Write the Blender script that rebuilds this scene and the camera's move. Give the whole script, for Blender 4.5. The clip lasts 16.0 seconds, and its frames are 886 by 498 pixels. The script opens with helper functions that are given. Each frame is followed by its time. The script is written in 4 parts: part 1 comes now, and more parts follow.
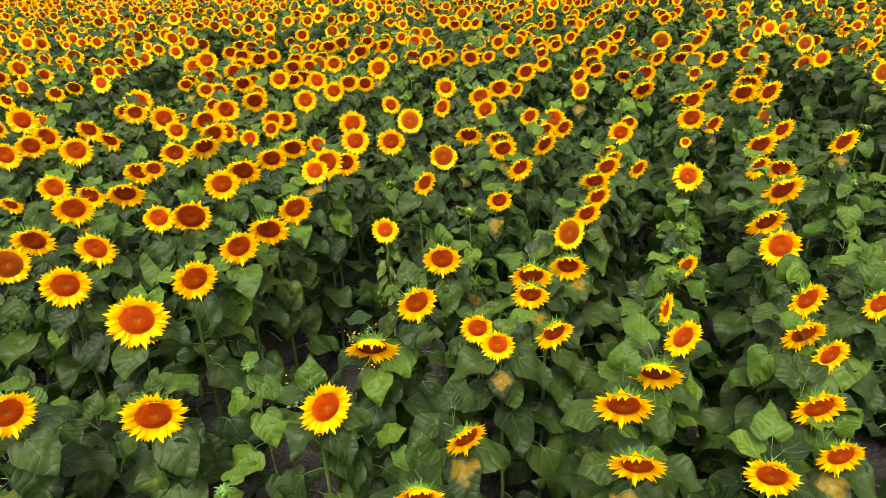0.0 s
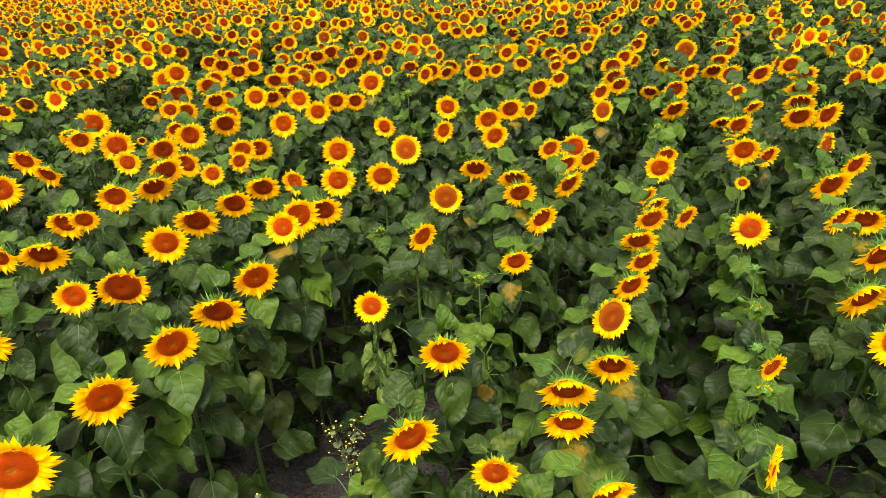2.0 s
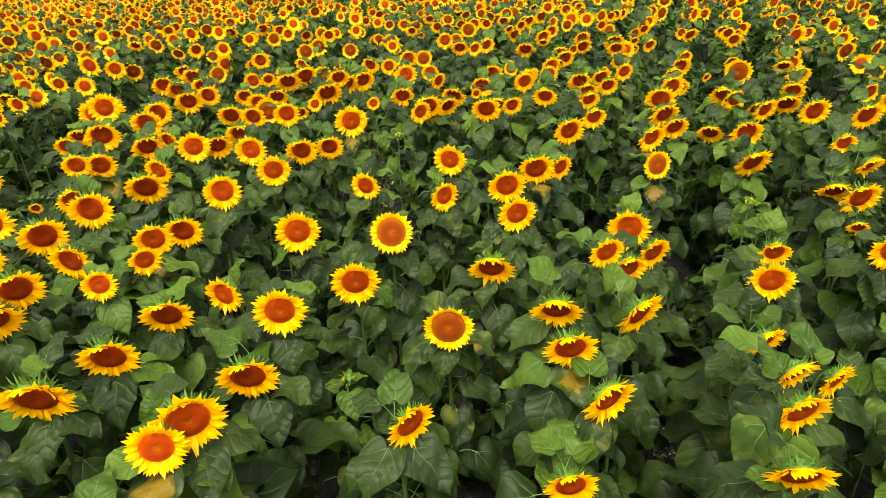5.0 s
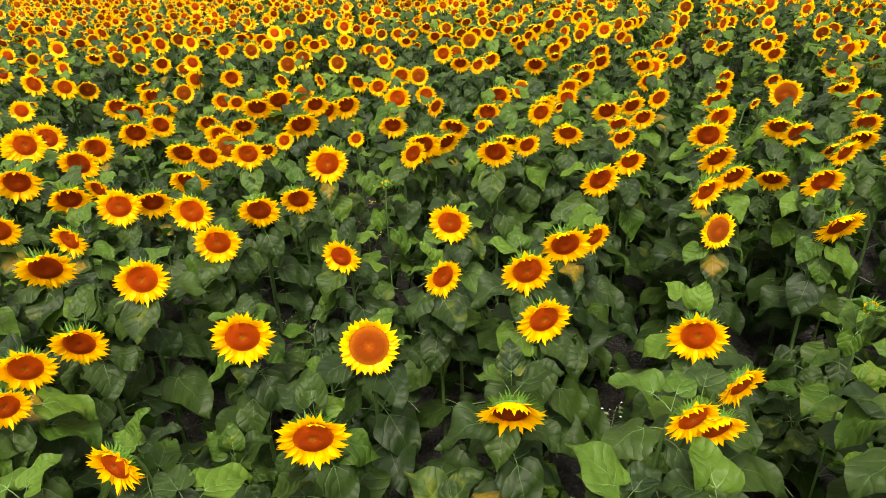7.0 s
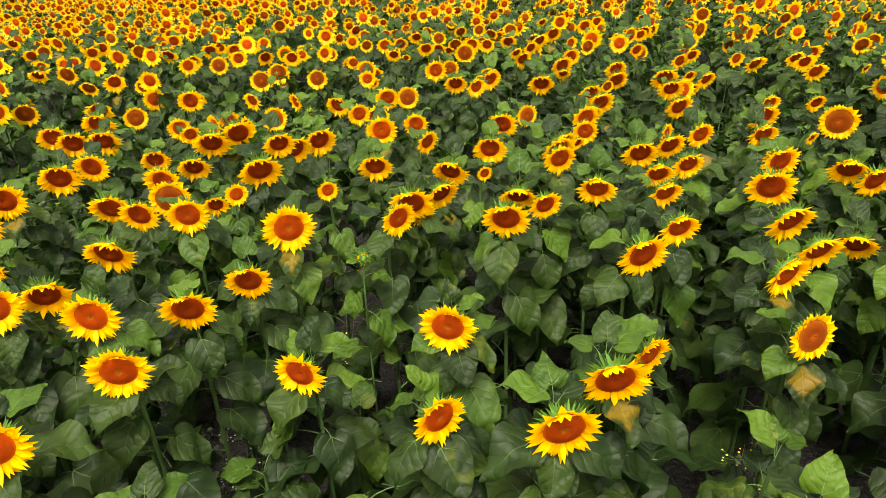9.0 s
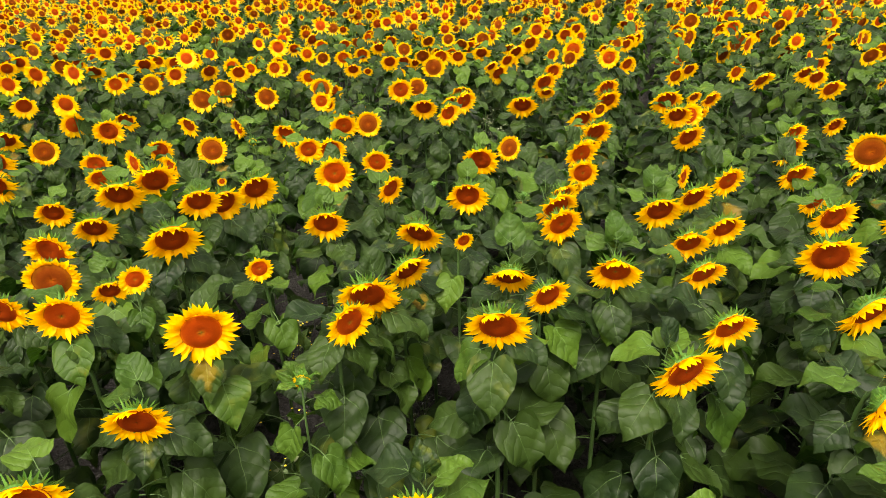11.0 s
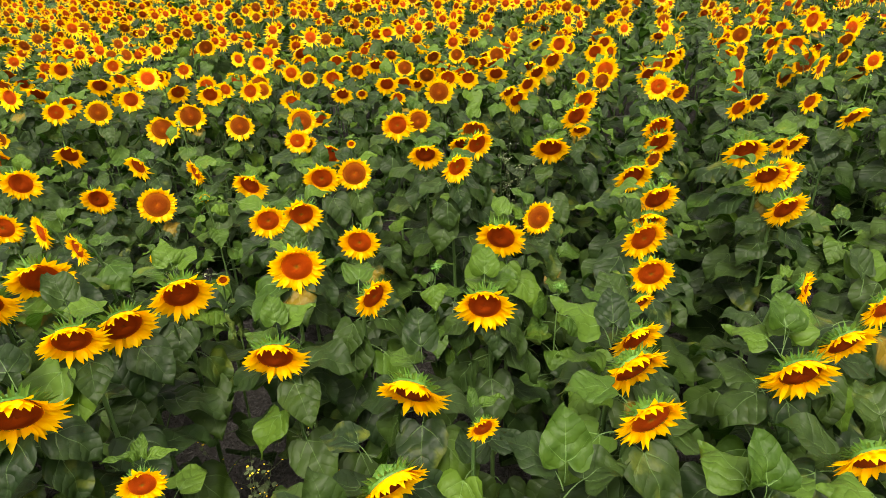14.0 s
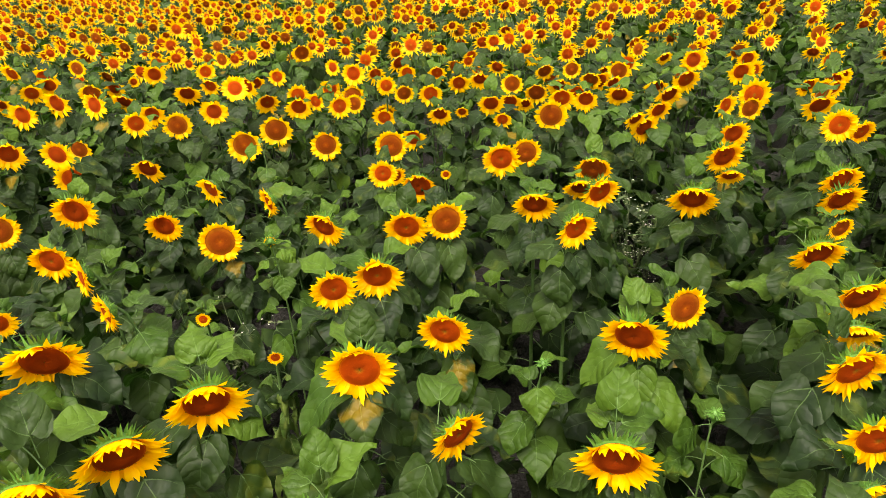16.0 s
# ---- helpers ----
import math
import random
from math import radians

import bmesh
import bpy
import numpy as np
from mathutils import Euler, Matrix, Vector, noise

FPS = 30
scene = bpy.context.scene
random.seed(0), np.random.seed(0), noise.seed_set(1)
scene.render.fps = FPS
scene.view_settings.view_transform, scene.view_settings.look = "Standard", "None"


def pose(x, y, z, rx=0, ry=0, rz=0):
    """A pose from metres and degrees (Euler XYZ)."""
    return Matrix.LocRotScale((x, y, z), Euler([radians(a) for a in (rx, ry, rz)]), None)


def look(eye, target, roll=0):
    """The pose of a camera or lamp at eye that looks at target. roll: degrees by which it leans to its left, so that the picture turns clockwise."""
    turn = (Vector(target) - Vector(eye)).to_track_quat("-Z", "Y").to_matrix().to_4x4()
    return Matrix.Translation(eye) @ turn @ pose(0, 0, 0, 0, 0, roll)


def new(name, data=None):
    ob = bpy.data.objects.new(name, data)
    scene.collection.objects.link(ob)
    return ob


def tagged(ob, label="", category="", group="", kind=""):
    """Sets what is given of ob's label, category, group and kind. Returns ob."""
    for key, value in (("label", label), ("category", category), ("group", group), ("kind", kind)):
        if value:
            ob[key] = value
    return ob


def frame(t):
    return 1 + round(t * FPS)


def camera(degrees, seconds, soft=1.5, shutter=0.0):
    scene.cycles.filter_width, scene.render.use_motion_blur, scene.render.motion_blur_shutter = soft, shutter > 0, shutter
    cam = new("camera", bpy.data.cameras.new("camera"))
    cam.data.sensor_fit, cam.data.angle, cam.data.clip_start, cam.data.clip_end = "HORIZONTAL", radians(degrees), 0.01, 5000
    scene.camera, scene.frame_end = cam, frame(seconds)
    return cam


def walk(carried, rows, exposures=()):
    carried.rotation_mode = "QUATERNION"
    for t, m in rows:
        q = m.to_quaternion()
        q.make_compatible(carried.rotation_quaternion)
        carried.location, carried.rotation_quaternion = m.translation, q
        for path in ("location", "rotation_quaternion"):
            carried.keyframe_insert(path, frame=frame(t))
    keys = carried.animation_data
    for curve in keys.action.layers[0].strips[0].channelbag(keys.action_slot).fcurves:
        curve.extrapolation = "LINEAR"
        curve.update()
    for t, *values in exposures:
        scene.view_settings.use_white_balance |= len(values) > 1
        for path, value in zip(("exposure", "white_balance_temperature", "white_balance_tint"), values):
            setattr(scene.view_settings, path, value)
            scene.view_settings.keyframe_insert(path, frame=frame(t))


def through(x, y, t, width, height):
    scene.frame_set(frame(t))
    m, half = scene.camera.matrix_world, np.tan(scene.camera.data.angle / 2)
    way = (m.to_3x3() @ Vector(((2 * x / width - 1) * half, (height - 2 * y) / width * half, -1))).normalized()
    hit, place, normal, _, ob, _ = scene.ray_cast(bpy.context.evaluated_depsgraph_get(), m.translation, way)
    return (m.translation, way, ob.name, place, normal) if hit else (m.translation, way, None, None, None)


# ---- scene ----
cam = camera(68.6, 16.0, soft=0.8)
METRES, EYE, TILT, LEAN, TURN = 9.15, 3.492, -27.275, 2.393, 20.852
ROWS = [
    (0.0, 0.0, 0.0, 0.0, 0.0, 0.0, -0.0),
    (0.5, -0.0008, 0.0298, 0.013, -0.01, 0.02, -0.01),
    (1.0, -0.0012, 0.057, 0.0249, -0.0, 0.03, 0.02),
    (1.5, -0.0016, 0.0891, 0.0389, -0.01, 0.05, -0.01),
    (2.0, -0.002, 0.1177, 0.0514, -0.02, 0.07, -0.02),
    (2.5, -0.0022, 0.1509, 0.0663, -0.02, 0.07, -0.02),
    (3.0, -0.0025, 0.1803, 0.0795, -0.02, 0.09, -0.02),
    (3.5, -0.0027, 0.2141, 0.095, -0.01, 0.1, -0.02),
    (4.0, -0.003, 0.2444, 0.1089, -0.02, 0.12, -0.03),
    (6.5, -0.002, 0.4107, 0.1876, -0.11, 0.14, -0.01),
    (7.0, -0.0024, 0.4401, 0.2016, -0.18, 0.14, 0.02),
    (7.5, -0.0027, 0.4729, 0.2174, -0.25, 0.15, 0.06),
    (8.0, -0.0032, 0.501, 0.2311, -0.37, 0.17, 0.11),
    (8.5, -0.0035, 0.5324, 0.2462, -0.54, 0.17, 0.19),
    (9.0, -0.0033, 0.5591, 0.2591, -0.85, 0.17, 0.34),
    (11.5, 0.0025, 0.6919, 0.323, -3.91, 0.09, 1.75),
    (12.0, 0.0043, 0.715, 0.3337, -4.22, 0.09, 1.89),
    (12.5, 0.0062, 0.7377, 0.3444, -4.32, 0.09, 1.92),
    (13.0, 0.0085, 0.7632, 0.3564, -4.21, 0.1, 1.87),
    (13.5, 0.01, 0.7857, 0.367, -3.84, 0.12, 1.66),
    (14.0, 0.0109, 0.811, 0.3789, -2.84, 0.15, 1.19),
    (14.5, 0.0111, 0.8337, 0.3891, -1.25, 0.19, 0.47),
    (15.0, 0.0096, 0.8596, 0.4005, 0.74, 0.22, -0.47),
    (15.5, 0.0077, 0.8814, 0.4106, 2.68, 0.2, -1.4),
    (16.0, 0.0044, 0.9057, 0.422, 5.14, 0.13, -2.55),
]
walk(cam, [(t, pose(0, 0, EYE, TILT, LEAN, TURN) @ pose(METRES * x, METRES * y, METRES * z, 90 + pitch, roll, yaw)) for t, x, y, z, yaw, pitch, roll in ROWS], exposures=[(0.0, 2.40, 7150, 14), (16.0, 2.40, 7150, 14)])

# ---- light ----
world = bpy.data.worlds.new("overcast_sky")
scene.world = world
world.use_nodes = True
wn, wl = world.node_tree.nodes, world.node_tree.links
SUN_ELEVATION, SUN_AZIMUTH = 64.0, 168.0
sky = wn.new("ShaderNodeTexSky")
sky.sky_type = "NISHITA"
sky.sun_disc = False
sky.sun_elevation, sky.sun_rotation = radians(SUN_ELEVATION), radians(SUN_AZIMUTH)
sky.air_density, sky.dust_density = 1.0, 4.0
cloud = wn.new("ShaderNodeHueSaturation")
cloud.inputs["Saturation"].default_value = 0.06
wl.new(sky.outputs["Color"], cloud.inputs["Color"])
wl.new(cloud.outputs["Color"], wn["Background"].inputs["Color"])
wn["Background"].inputs["Strength"].default_value = 0.085

sun_data = bpy.data.lights.new("sun", "SUN")
sun_data.energy, sun_data.angle, sun_data.color = 1.5, radians(30), (1.0, 0.95, 0.86)
sun = new("sun", sun_data)
sa, se = radians(SUN_AZIMUTH), radians(SUN_ELEVATION)
sun.matrix_world = look((40 * math.sin(sa) * math.cos(se), 40 * math.cos(sa) * math.cos(se), 40 * math.sin(se)), (0, 0, 0))


# ---- materials ----
class Nodes:
    """A small wrapper that writes a node material line by line."""

    def __init__(self, name):
        self.mat = bpy.data.materials.new(name)
        self.mat.use_nodes = True
        self.tree = self.mat.node_tree
        self.bsdf = self.tree.nodes["Principled BSDF"]

    def add(self, kind, **settings):
        node = self.tree.nodes.new(kind)
        for key, value in settings.items():
            setattr(node, key, value)
        return node

    def put(self, socket, value):
        if isinstance(value, bpy.types.NodeSocket):
            self.tree.links.new(value, socket)
        elif isinstance(value, (tuple, list)) and len(value) == 3 and socket.type == "RGBA":
            socket.default_value = (*value, 1)
        else:
            socket.default_value = value

    def math(self, op, a, b=0.0, c=0.0):
        node = self.add("ShaderNodeMath", operation=op)
        for socket, value in zip(node.inputs, (a, b, c)):
            self.put(socket, value)
        return node.outputs[0]

    def mix(self, factor, a, b, blend="MIX"):
        node = self.add("ShaderNodeMix", data_type="RGBA", blend_type=blend)
        self.put(node.inputs[0], factor)
        self.put(node.inputs[6], a)
        self.put(node.inputs[7], b)
        return node.outputs[2]

    def ramp(self, factor, stops):
        node = self.add("ShaderNodeValToRGB")
        self.put(node.inputs[0], factor)
        while len(node.color_ramp.elements) < len(stops):
            node.color_ramp.elements.new(0.5)
        for element, (at, colour) in zip(node.color_ramp.elements, stops):
            element.position, element.color = at, (*colour, 1)
        return node.outputs[0]

    def noise(self, scale, detail=3.0, vector=None):
        node = self.add("ShaderNodeTexNoise")
        node.inputs["Scale"].default_value, node.inputs["Detail"].default_value = scale, detail
        if vector is not None:
            self.put(node.inputs["Vector"], vector)
        return node.outputs["Fac"]

    def place(self):
        return self.add("ShaderNodeTexCoord").outputs["Object"]

    def uv(self):
        split = self.add("ShaderNodeSeparateXYZ")
        self.put(split.inputs[0], self.add("ShaderNodeTexCoord").outputs["UV"])
        return split.outputs[0], split.outputs[1]

    def chance(self, shift=0.0):
        """A random number for each object and each loose piece of a mesh."""
        both = self.math("ADD", self.add("ShaderNodeObjectInfo").outputs["Random"], self.add("ShaderNodeNewGeometry").outputs["Random Per Island"])
        return self.math("FRACT", self.math("MULTIPLY_ADD", both, 1.0 + 6.0 * shift, shift))

    def bump(self, height, strength, distance):
        node = self.add("ShaderNodeBump")
        node.inputs["Strength"].default_value, node.inputs["Distance"].default_value = strength, distance
        self.put(node.inputs["Height"], height)
        self.put(self.bsdf.inputs["Normal"], node.outputs[0])

    def finish(self, colour, rough, gloss=0.5, glow_through=0.0, through_colour=None):
        self.put(self.bsdf.inputs["Base Color"], colour)
        self.put(self.bsdf.inputs["Roughness"], rough)
        self.put(self.bsdf.inputs["Specular IOR Level"], gloss)
        if glow_through:
            thin = self.add("ShaderNodeBsdfTranslucent")
            self.put(thin.inputs[0], through_colour if through_colour is not None else colour)
            mixer = self.add("ShaderNodeMixShader")
            mixer.inputs[0].default_value = glow_through
            self.tree.links.new(self.bsdf.outputs[0], mixer.inputs[1])
            self.tree.links.new(thin.outputs[0], mixer.inputs[2])
            self.tree.links.new(mixer.outputs[0], self.tree.nodes["Material Output"].inputs[0])
        return self.mat


def leaf_material(name, dark, light, vein, pollen=0.0):
    """A blade whose uv is the flat leaf: the petiole joins it at (0.5, 0.15), its tip is at the top."""
    n = Nodes(name)
    u, v = n.uv()
    side = n.math("ABSOLUTE", n.math("SUBTRACT", u, 0.5))
    along = n.math("MULTIPLY_ADD", v, 1.15, -0.15)
    chance = n.chance()
    place = n.add("ShaderNodeCombineXYZ")
    for socket, value in zip(place.inputs, (u, v, n.math("MULTIPLY", chance, 19.0))):
        n.put(socket, value)
    place = place.outputs[0]
    # a midrib and two main veins from the petiole, side veins that run forward; the blade swells between them
    midrib = n.math("LESS_THAN", side, n.math("MULTIPLY_ADD", along, -0.008, 0.0095))
    basal_line = n.math("SUBTRACT", along, n.math("MULTIPLY", side, n.math("MULTIPLY_ADD", side, 1.3, 0.55)))
    basal = n.math("LESS_THAN", n.math("ABSOLUTE", basal_line), n.math("MULTIPLY_ADD", side, -0.026, 0.012))
    warp = n.math("MULTIPLY_ADD", n.noise(5.0, 2.0, place), 0.22, -0.11)
    lanes = n.math("MULTIPLY", n.math("ADD", warp, n.math("SUBTRACT", along, n.math("MULTIPLY", side, n.math("MULTIPLY_ADD", side, 0.9, 0.55)))), 4.3)
    swell = n.math("ABSOLUTE", n.math("SINE", n.math("MULTIPLY", lanes, math.pi)))
    side_vein = n.math("MULTIPLY", n.math("LESS_THAN", swell, 0.07), n.math("SUBTRACT", 0.06, n.math("MULTIPLY", side, 0.15)))
    fade = n.math("MAXIMUM", n.math("SUBTRACT", 0.85, n.math("MULTIPLY", n.math("ADD", n.math("MULTIPLY", side, side), n.math("MULTIPLY", along, n.math("MULTIPLY", along, 0.6))), 1.6)), 0.1)
    veins = n.math("MAXIMUM", side_vein, n.math("MULTIPLY", n.math("MAXIMUM", midrib, basal), fade))
    mottle = n.noise(3.5, 5.0, place)
    fine = n.noise(34.0, 4.0, place)
    blister = n.noise(6.5, 1.5, place)
    tone = n.math("ADD", n.math("MULTIPLY", n.math("POWER", chance, 1.5), 0.95), n.math("MULTIPLY_ADD", mottle, 1.0, -0.40))
    blade = n.mix(tone, dark, light)
    blade = n.mix(n.math("MULTIPLY", n.math("POWER", fine, 2.0), 0.3), blade, n.mix(0.5, light, (0.035, 0.075, 0.012)))
    # a yellowed margin on a few leaves
    worn = n.math("MULTIPLY", n.math("GREATER_THAN", n.chance(0.61), 0.86), n.math("MAXIMUM", n.math("MULTIPLY_ADD", mottle, 3.0, -1.55), 0.0))
    blade = n.mix(n.math("MINIMUM", worn, 0.55), blade, (0.085, 0.10, 0.008))
    blade = n.mix(n.math("MULTIPLY", veins, 0.75), blade, vein)
    if pollen:
        dust = n.math("MULTIPLY_ADD", n.noise(30.0, 4.0, place), 0.7, 0.1)
        spread = n.math("ADD", n.math("ABSOLUTE", n.math("SUBTRACT", along, 0.30)), n.math("MULTIPLY", side, 0.9))
        near = n.math("MAXIMUM", n.math("SUBTRACT", 1.0, n.math("MULTIPLY", n.math("ADD", spread, n.math("MULTIPLY_ADD", mottle, 0.7, -0.35)), 2.6)), 0.0)
        blade = n.mix(n.math("MINIMUM", n.math("MULTIPLY", n.math("MULTIPLY", dust, near), pollen), 0.17), blade, (0.58, 0.31, 0.002))
    relief = n.math("ADD", n.math("MULTIPLY", n.math("POWER", swell, 0.7), 0.30), n.math("MULTIPLY", blister, 0.6))
    n.bump(n.math("ADD", relief, n.math("ADD", n.math("MULTIPLY", fine, 0.03), n.math("MULTIPLY", veins, 0.06))), 0.58, 0.018)
    return n.finish(blade, n.math("MULTIPLY_ADD", fine, 0.2, 0.42), 0.145, 0.20, n.mix(0.5, blade, (0.05, 0.16, 0.012)))


def petal_material():
    n = Nodes("yellow_petal")
    u, v = n.uv()
    yellow = n.mix(n.chance(), (0.96, 0.55, 0.002), (0.99, 0.65, 0.005))
    base = n.mix(n.ramp(v, [(0.0, (1, 1, 1)), (0.34, (0, 0, 0))]), yellow, (0.90, 0.38, 0.002))
    streak = n.math("ABSOLUTE", n.math("SINE", n.math("MULTIPLY", u, 19.0)))
    colour = n.mix(n.math("MULTIPLY", streak, 0.05), base, (0.72, 0.34, 0.002))
    n.bump(streak, 0.22, 0.002)
    return n.finish(colour, 0.55, 0.20, 0.50, colour)


def disc_material(name, stops, fleck):
    n = Nodes(name)
    r, ripe = n.uv()
    place = n.place()
    cell = n.add("ShaderNodeTexVoronoi")
    cell.inputs["Scale"].default_value = 190.0
    n.put(cell.inputs["Vector"], place)
    grain = cell.outputs["Distance"]
    wobble = n.math("ADD", r, n.math("MULTIPLY_ADD", n.noise(60.0, 3.0, place), 0.18, -0.09))
    colour = n.ramp(wobble, stops)
    colour = n.mix(n.math("MULTIPLY", n.chance(0.37), 0.35), colour, n.mix(0.5, colour, (0.10, 0.014, 0.003)))
    colour = n.mix(n.math("MULTIPLY", n.math("LESS_THAN", grain, 0.25), 0.16), colour, fleck)
    n.bump(grain, 0.30, 0.003)
    return n.finish(colour, 0.9, 0.04)


def green_material(name, a, b, rough=0.5, through=0.12):
    n = Nodes(name)
    tone = n.math("ADD", n.math("MULTIPLY", n.chance(), 0.75), n.math("MULTIPLY", n.noise(40.0, 3.0, n.place()), 0.5))
    n.bump(n.noise(160.0, 2.0, n.place()), 0.4, 0.003)
    return n.finish(n.mix(tone, a, b), rough, 0.35, through)


def soil_material():
    n = Nodes("dark_soil")
    place = n.place()
    coarse, fine = n.noise(2.2, 6.0, place), n.noise(28.0, 6.0, place)
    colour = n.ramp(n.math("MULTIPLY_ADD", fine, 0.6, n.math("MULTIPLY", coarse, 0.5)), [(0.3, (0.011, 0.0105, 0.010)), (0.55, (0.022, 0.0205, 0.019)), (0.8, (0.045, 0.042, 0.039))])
    n.bump(n.math("ADD", coarse, fine), 1.0, 0.06)
    return n.finish(colour, 0.95, 0.15)


LEAF = leaf_material("leaf_blade", (0.0042, 0.0115, 0.0030), (0.0200, 0.0395, 0.0050), (0.075, 0.130, 0.040))
LEAF_DUSTED = leaf_material("leaf_blade_with_pollen", (0.0060, 0.0135, 0.0030), (0.0205, 0.0395, 0.0050), (0.075, 0.130, 0.040), 1.1)
LEAF_YOUNG = leaf_material("young_leaf_blade", (0.017, 0.042, 0.0038), (0.049, 0.094, 0.0078), (0.100, 0.180, 0.050))
LEAF_WITHERED = leaf_material("withered_leaf_blade", (0.035, 0.070, 0.012), (0.085, 0.130, 0.026), (0.16, 0.17, 0.06))
PETAL = petal_material()
DISC_FRESH = disc_material("fresh_floret_disc", [(0.0, (0.136, 0.08, 0.0064)), (0.15, (0.232, 0.052, 0.0024)), (0.24, (0.224, 0.0272, 0.00096)), (0.60, (0.224, 0.0264, 0.00096)), (0.85, (0.288, 0.0384, 0.0012)), (1.0, (0.48, 0.136, 0.0024))], (0.48, 0.104, 0.0032))
DISC_DARK = disc_material("dark_floret_disc", [(0.0, (0.192, 0.0272, 0.0024)), (0.25, (0.216, 0.0272, 0.0012)), (0.65, (0.172, 0.0192, 0.00096)), (0.88, (0.272, 0.0352, 0.0012)), (1.0, (0.496, 0.136, 0.0032))], (0.32, 0.056, 0.0032))
DISC_RIPE = disc_material("ripe_floret_disc", [(0.0, (0.27, 0.070, 0.0024)), (0.12, (0.19, 0.038, 0.0016)), (0.35, (0.125, 0.021, 0.0012)), (0.70, (0.140, 0.027, 0.0014)), (1.0, (0.24, 0.080, 0.0030))], (0.34, 0.11, 0.003))
STEM = green_material("stem_skin", (0.040, 0.088, 0.020), (0.080, 0.145, 0.038))
BRACT = green_material("bract_skin", (0.030, 0.095, 0.010), (0.070, 0.165, 0.020))
SOIL = soil_material()
PALETTE = [LEAF, LEAF_DUSTED, LEAF_YOUNG, LEAF_WITHERED, PETAL, DISC_FRESH, DISC_DARK, DISC_RIPE, STEM, BRACT]
M_LEAF, M_DUST, M_YOUNG, M_DRY, M_PETAL, M_FRESH, M_DARK, M_RIPE, M_STEM, M_BRACT = range(10)


# ---- shapes: vertices, triangles, uv of each vertex, material of each triangle ----
def sheet(points, uvs, material):
    """A grid of points (rows x columns x 3) as triangles."""
    rows, cols = points.shape[:2]
    index = np.arange(rows * cols).reshape(rows, cols)
    a, b, c, d = index[:-1, :-1].ravel(), index[:-1, 1:].ravel(), index[1:, 1:].ravel(), index[1:, :-1].ravel()
    tris = np.concatenate([np.stack([a, b, c], 1), np.stack([a, c, d], 1)])
    return points.reshape(-1, 3), tris, uvs.reshape(-1, 2), np.full(len(tris), material)


def join(*shapes):
    verts, tris, uvs, mats, start = [], [], [], [], 0
    for v, f, t, m in shapes:
        verts.append(v), tris.append(f + start), uvs.append(t), mats.append(m)
        start += len(v)
    return np.concatenate(verts), np.concatenate(tris), np.concatenate(uvs), np.concatenate(mats)


def moved(shape, m):
    m = np.array(m)
    return shape[0] @ m[:3, :3].T + m[:3, 3], *shape[1:]


def tube(path, radii, sides, material):
    path = np.array(path, float)
    along = np.gradient(path, axis=0)
    along /= np.linalg.norm(along, axis=1)[:, None]
    ref = np.array([0.31, 0.87, 0.38])
    a = np.cross(along, ref)
    a /= np.linalg.norm(a, axis=1)[:, None]
    b = np.cross(along, a)
    turn = np.linspace(0, 2 * np.pi, sides + 1)
    ring = a[:, None] * np.cos(turn)[None, :, None] + b[:, None] * np.sin(turn)[None, :, None]
    points = path[:, None] + ring * np.array(radii)[:, None, None]
    uvs = np.stack(np.broadcast_arrays(turn[None, :] / 6.283, np.linspace(0, 1, len(path))[:, None]), 2)
    return sheet(points, uvs, material)


# half outline of a blade of length 1, from the notch at the petiole round the back lobe to the tip
OUTLINE = np.array([(0.0, 0.010, 0.0), (0.08, 0.130, -0.105), (0.17, 0.270, -0.115), (0.27, 0.390, -0.020), (0.38, 0.455, 0.130), (0.50, 0.450, 0.300), (0.62, 0.385, 0.470), (0.74, 0.285, 0.630), (0.86, 0.155, 0.800), (0.95, 0.048, 0.935), (1.0, 0.003, 1.0)])


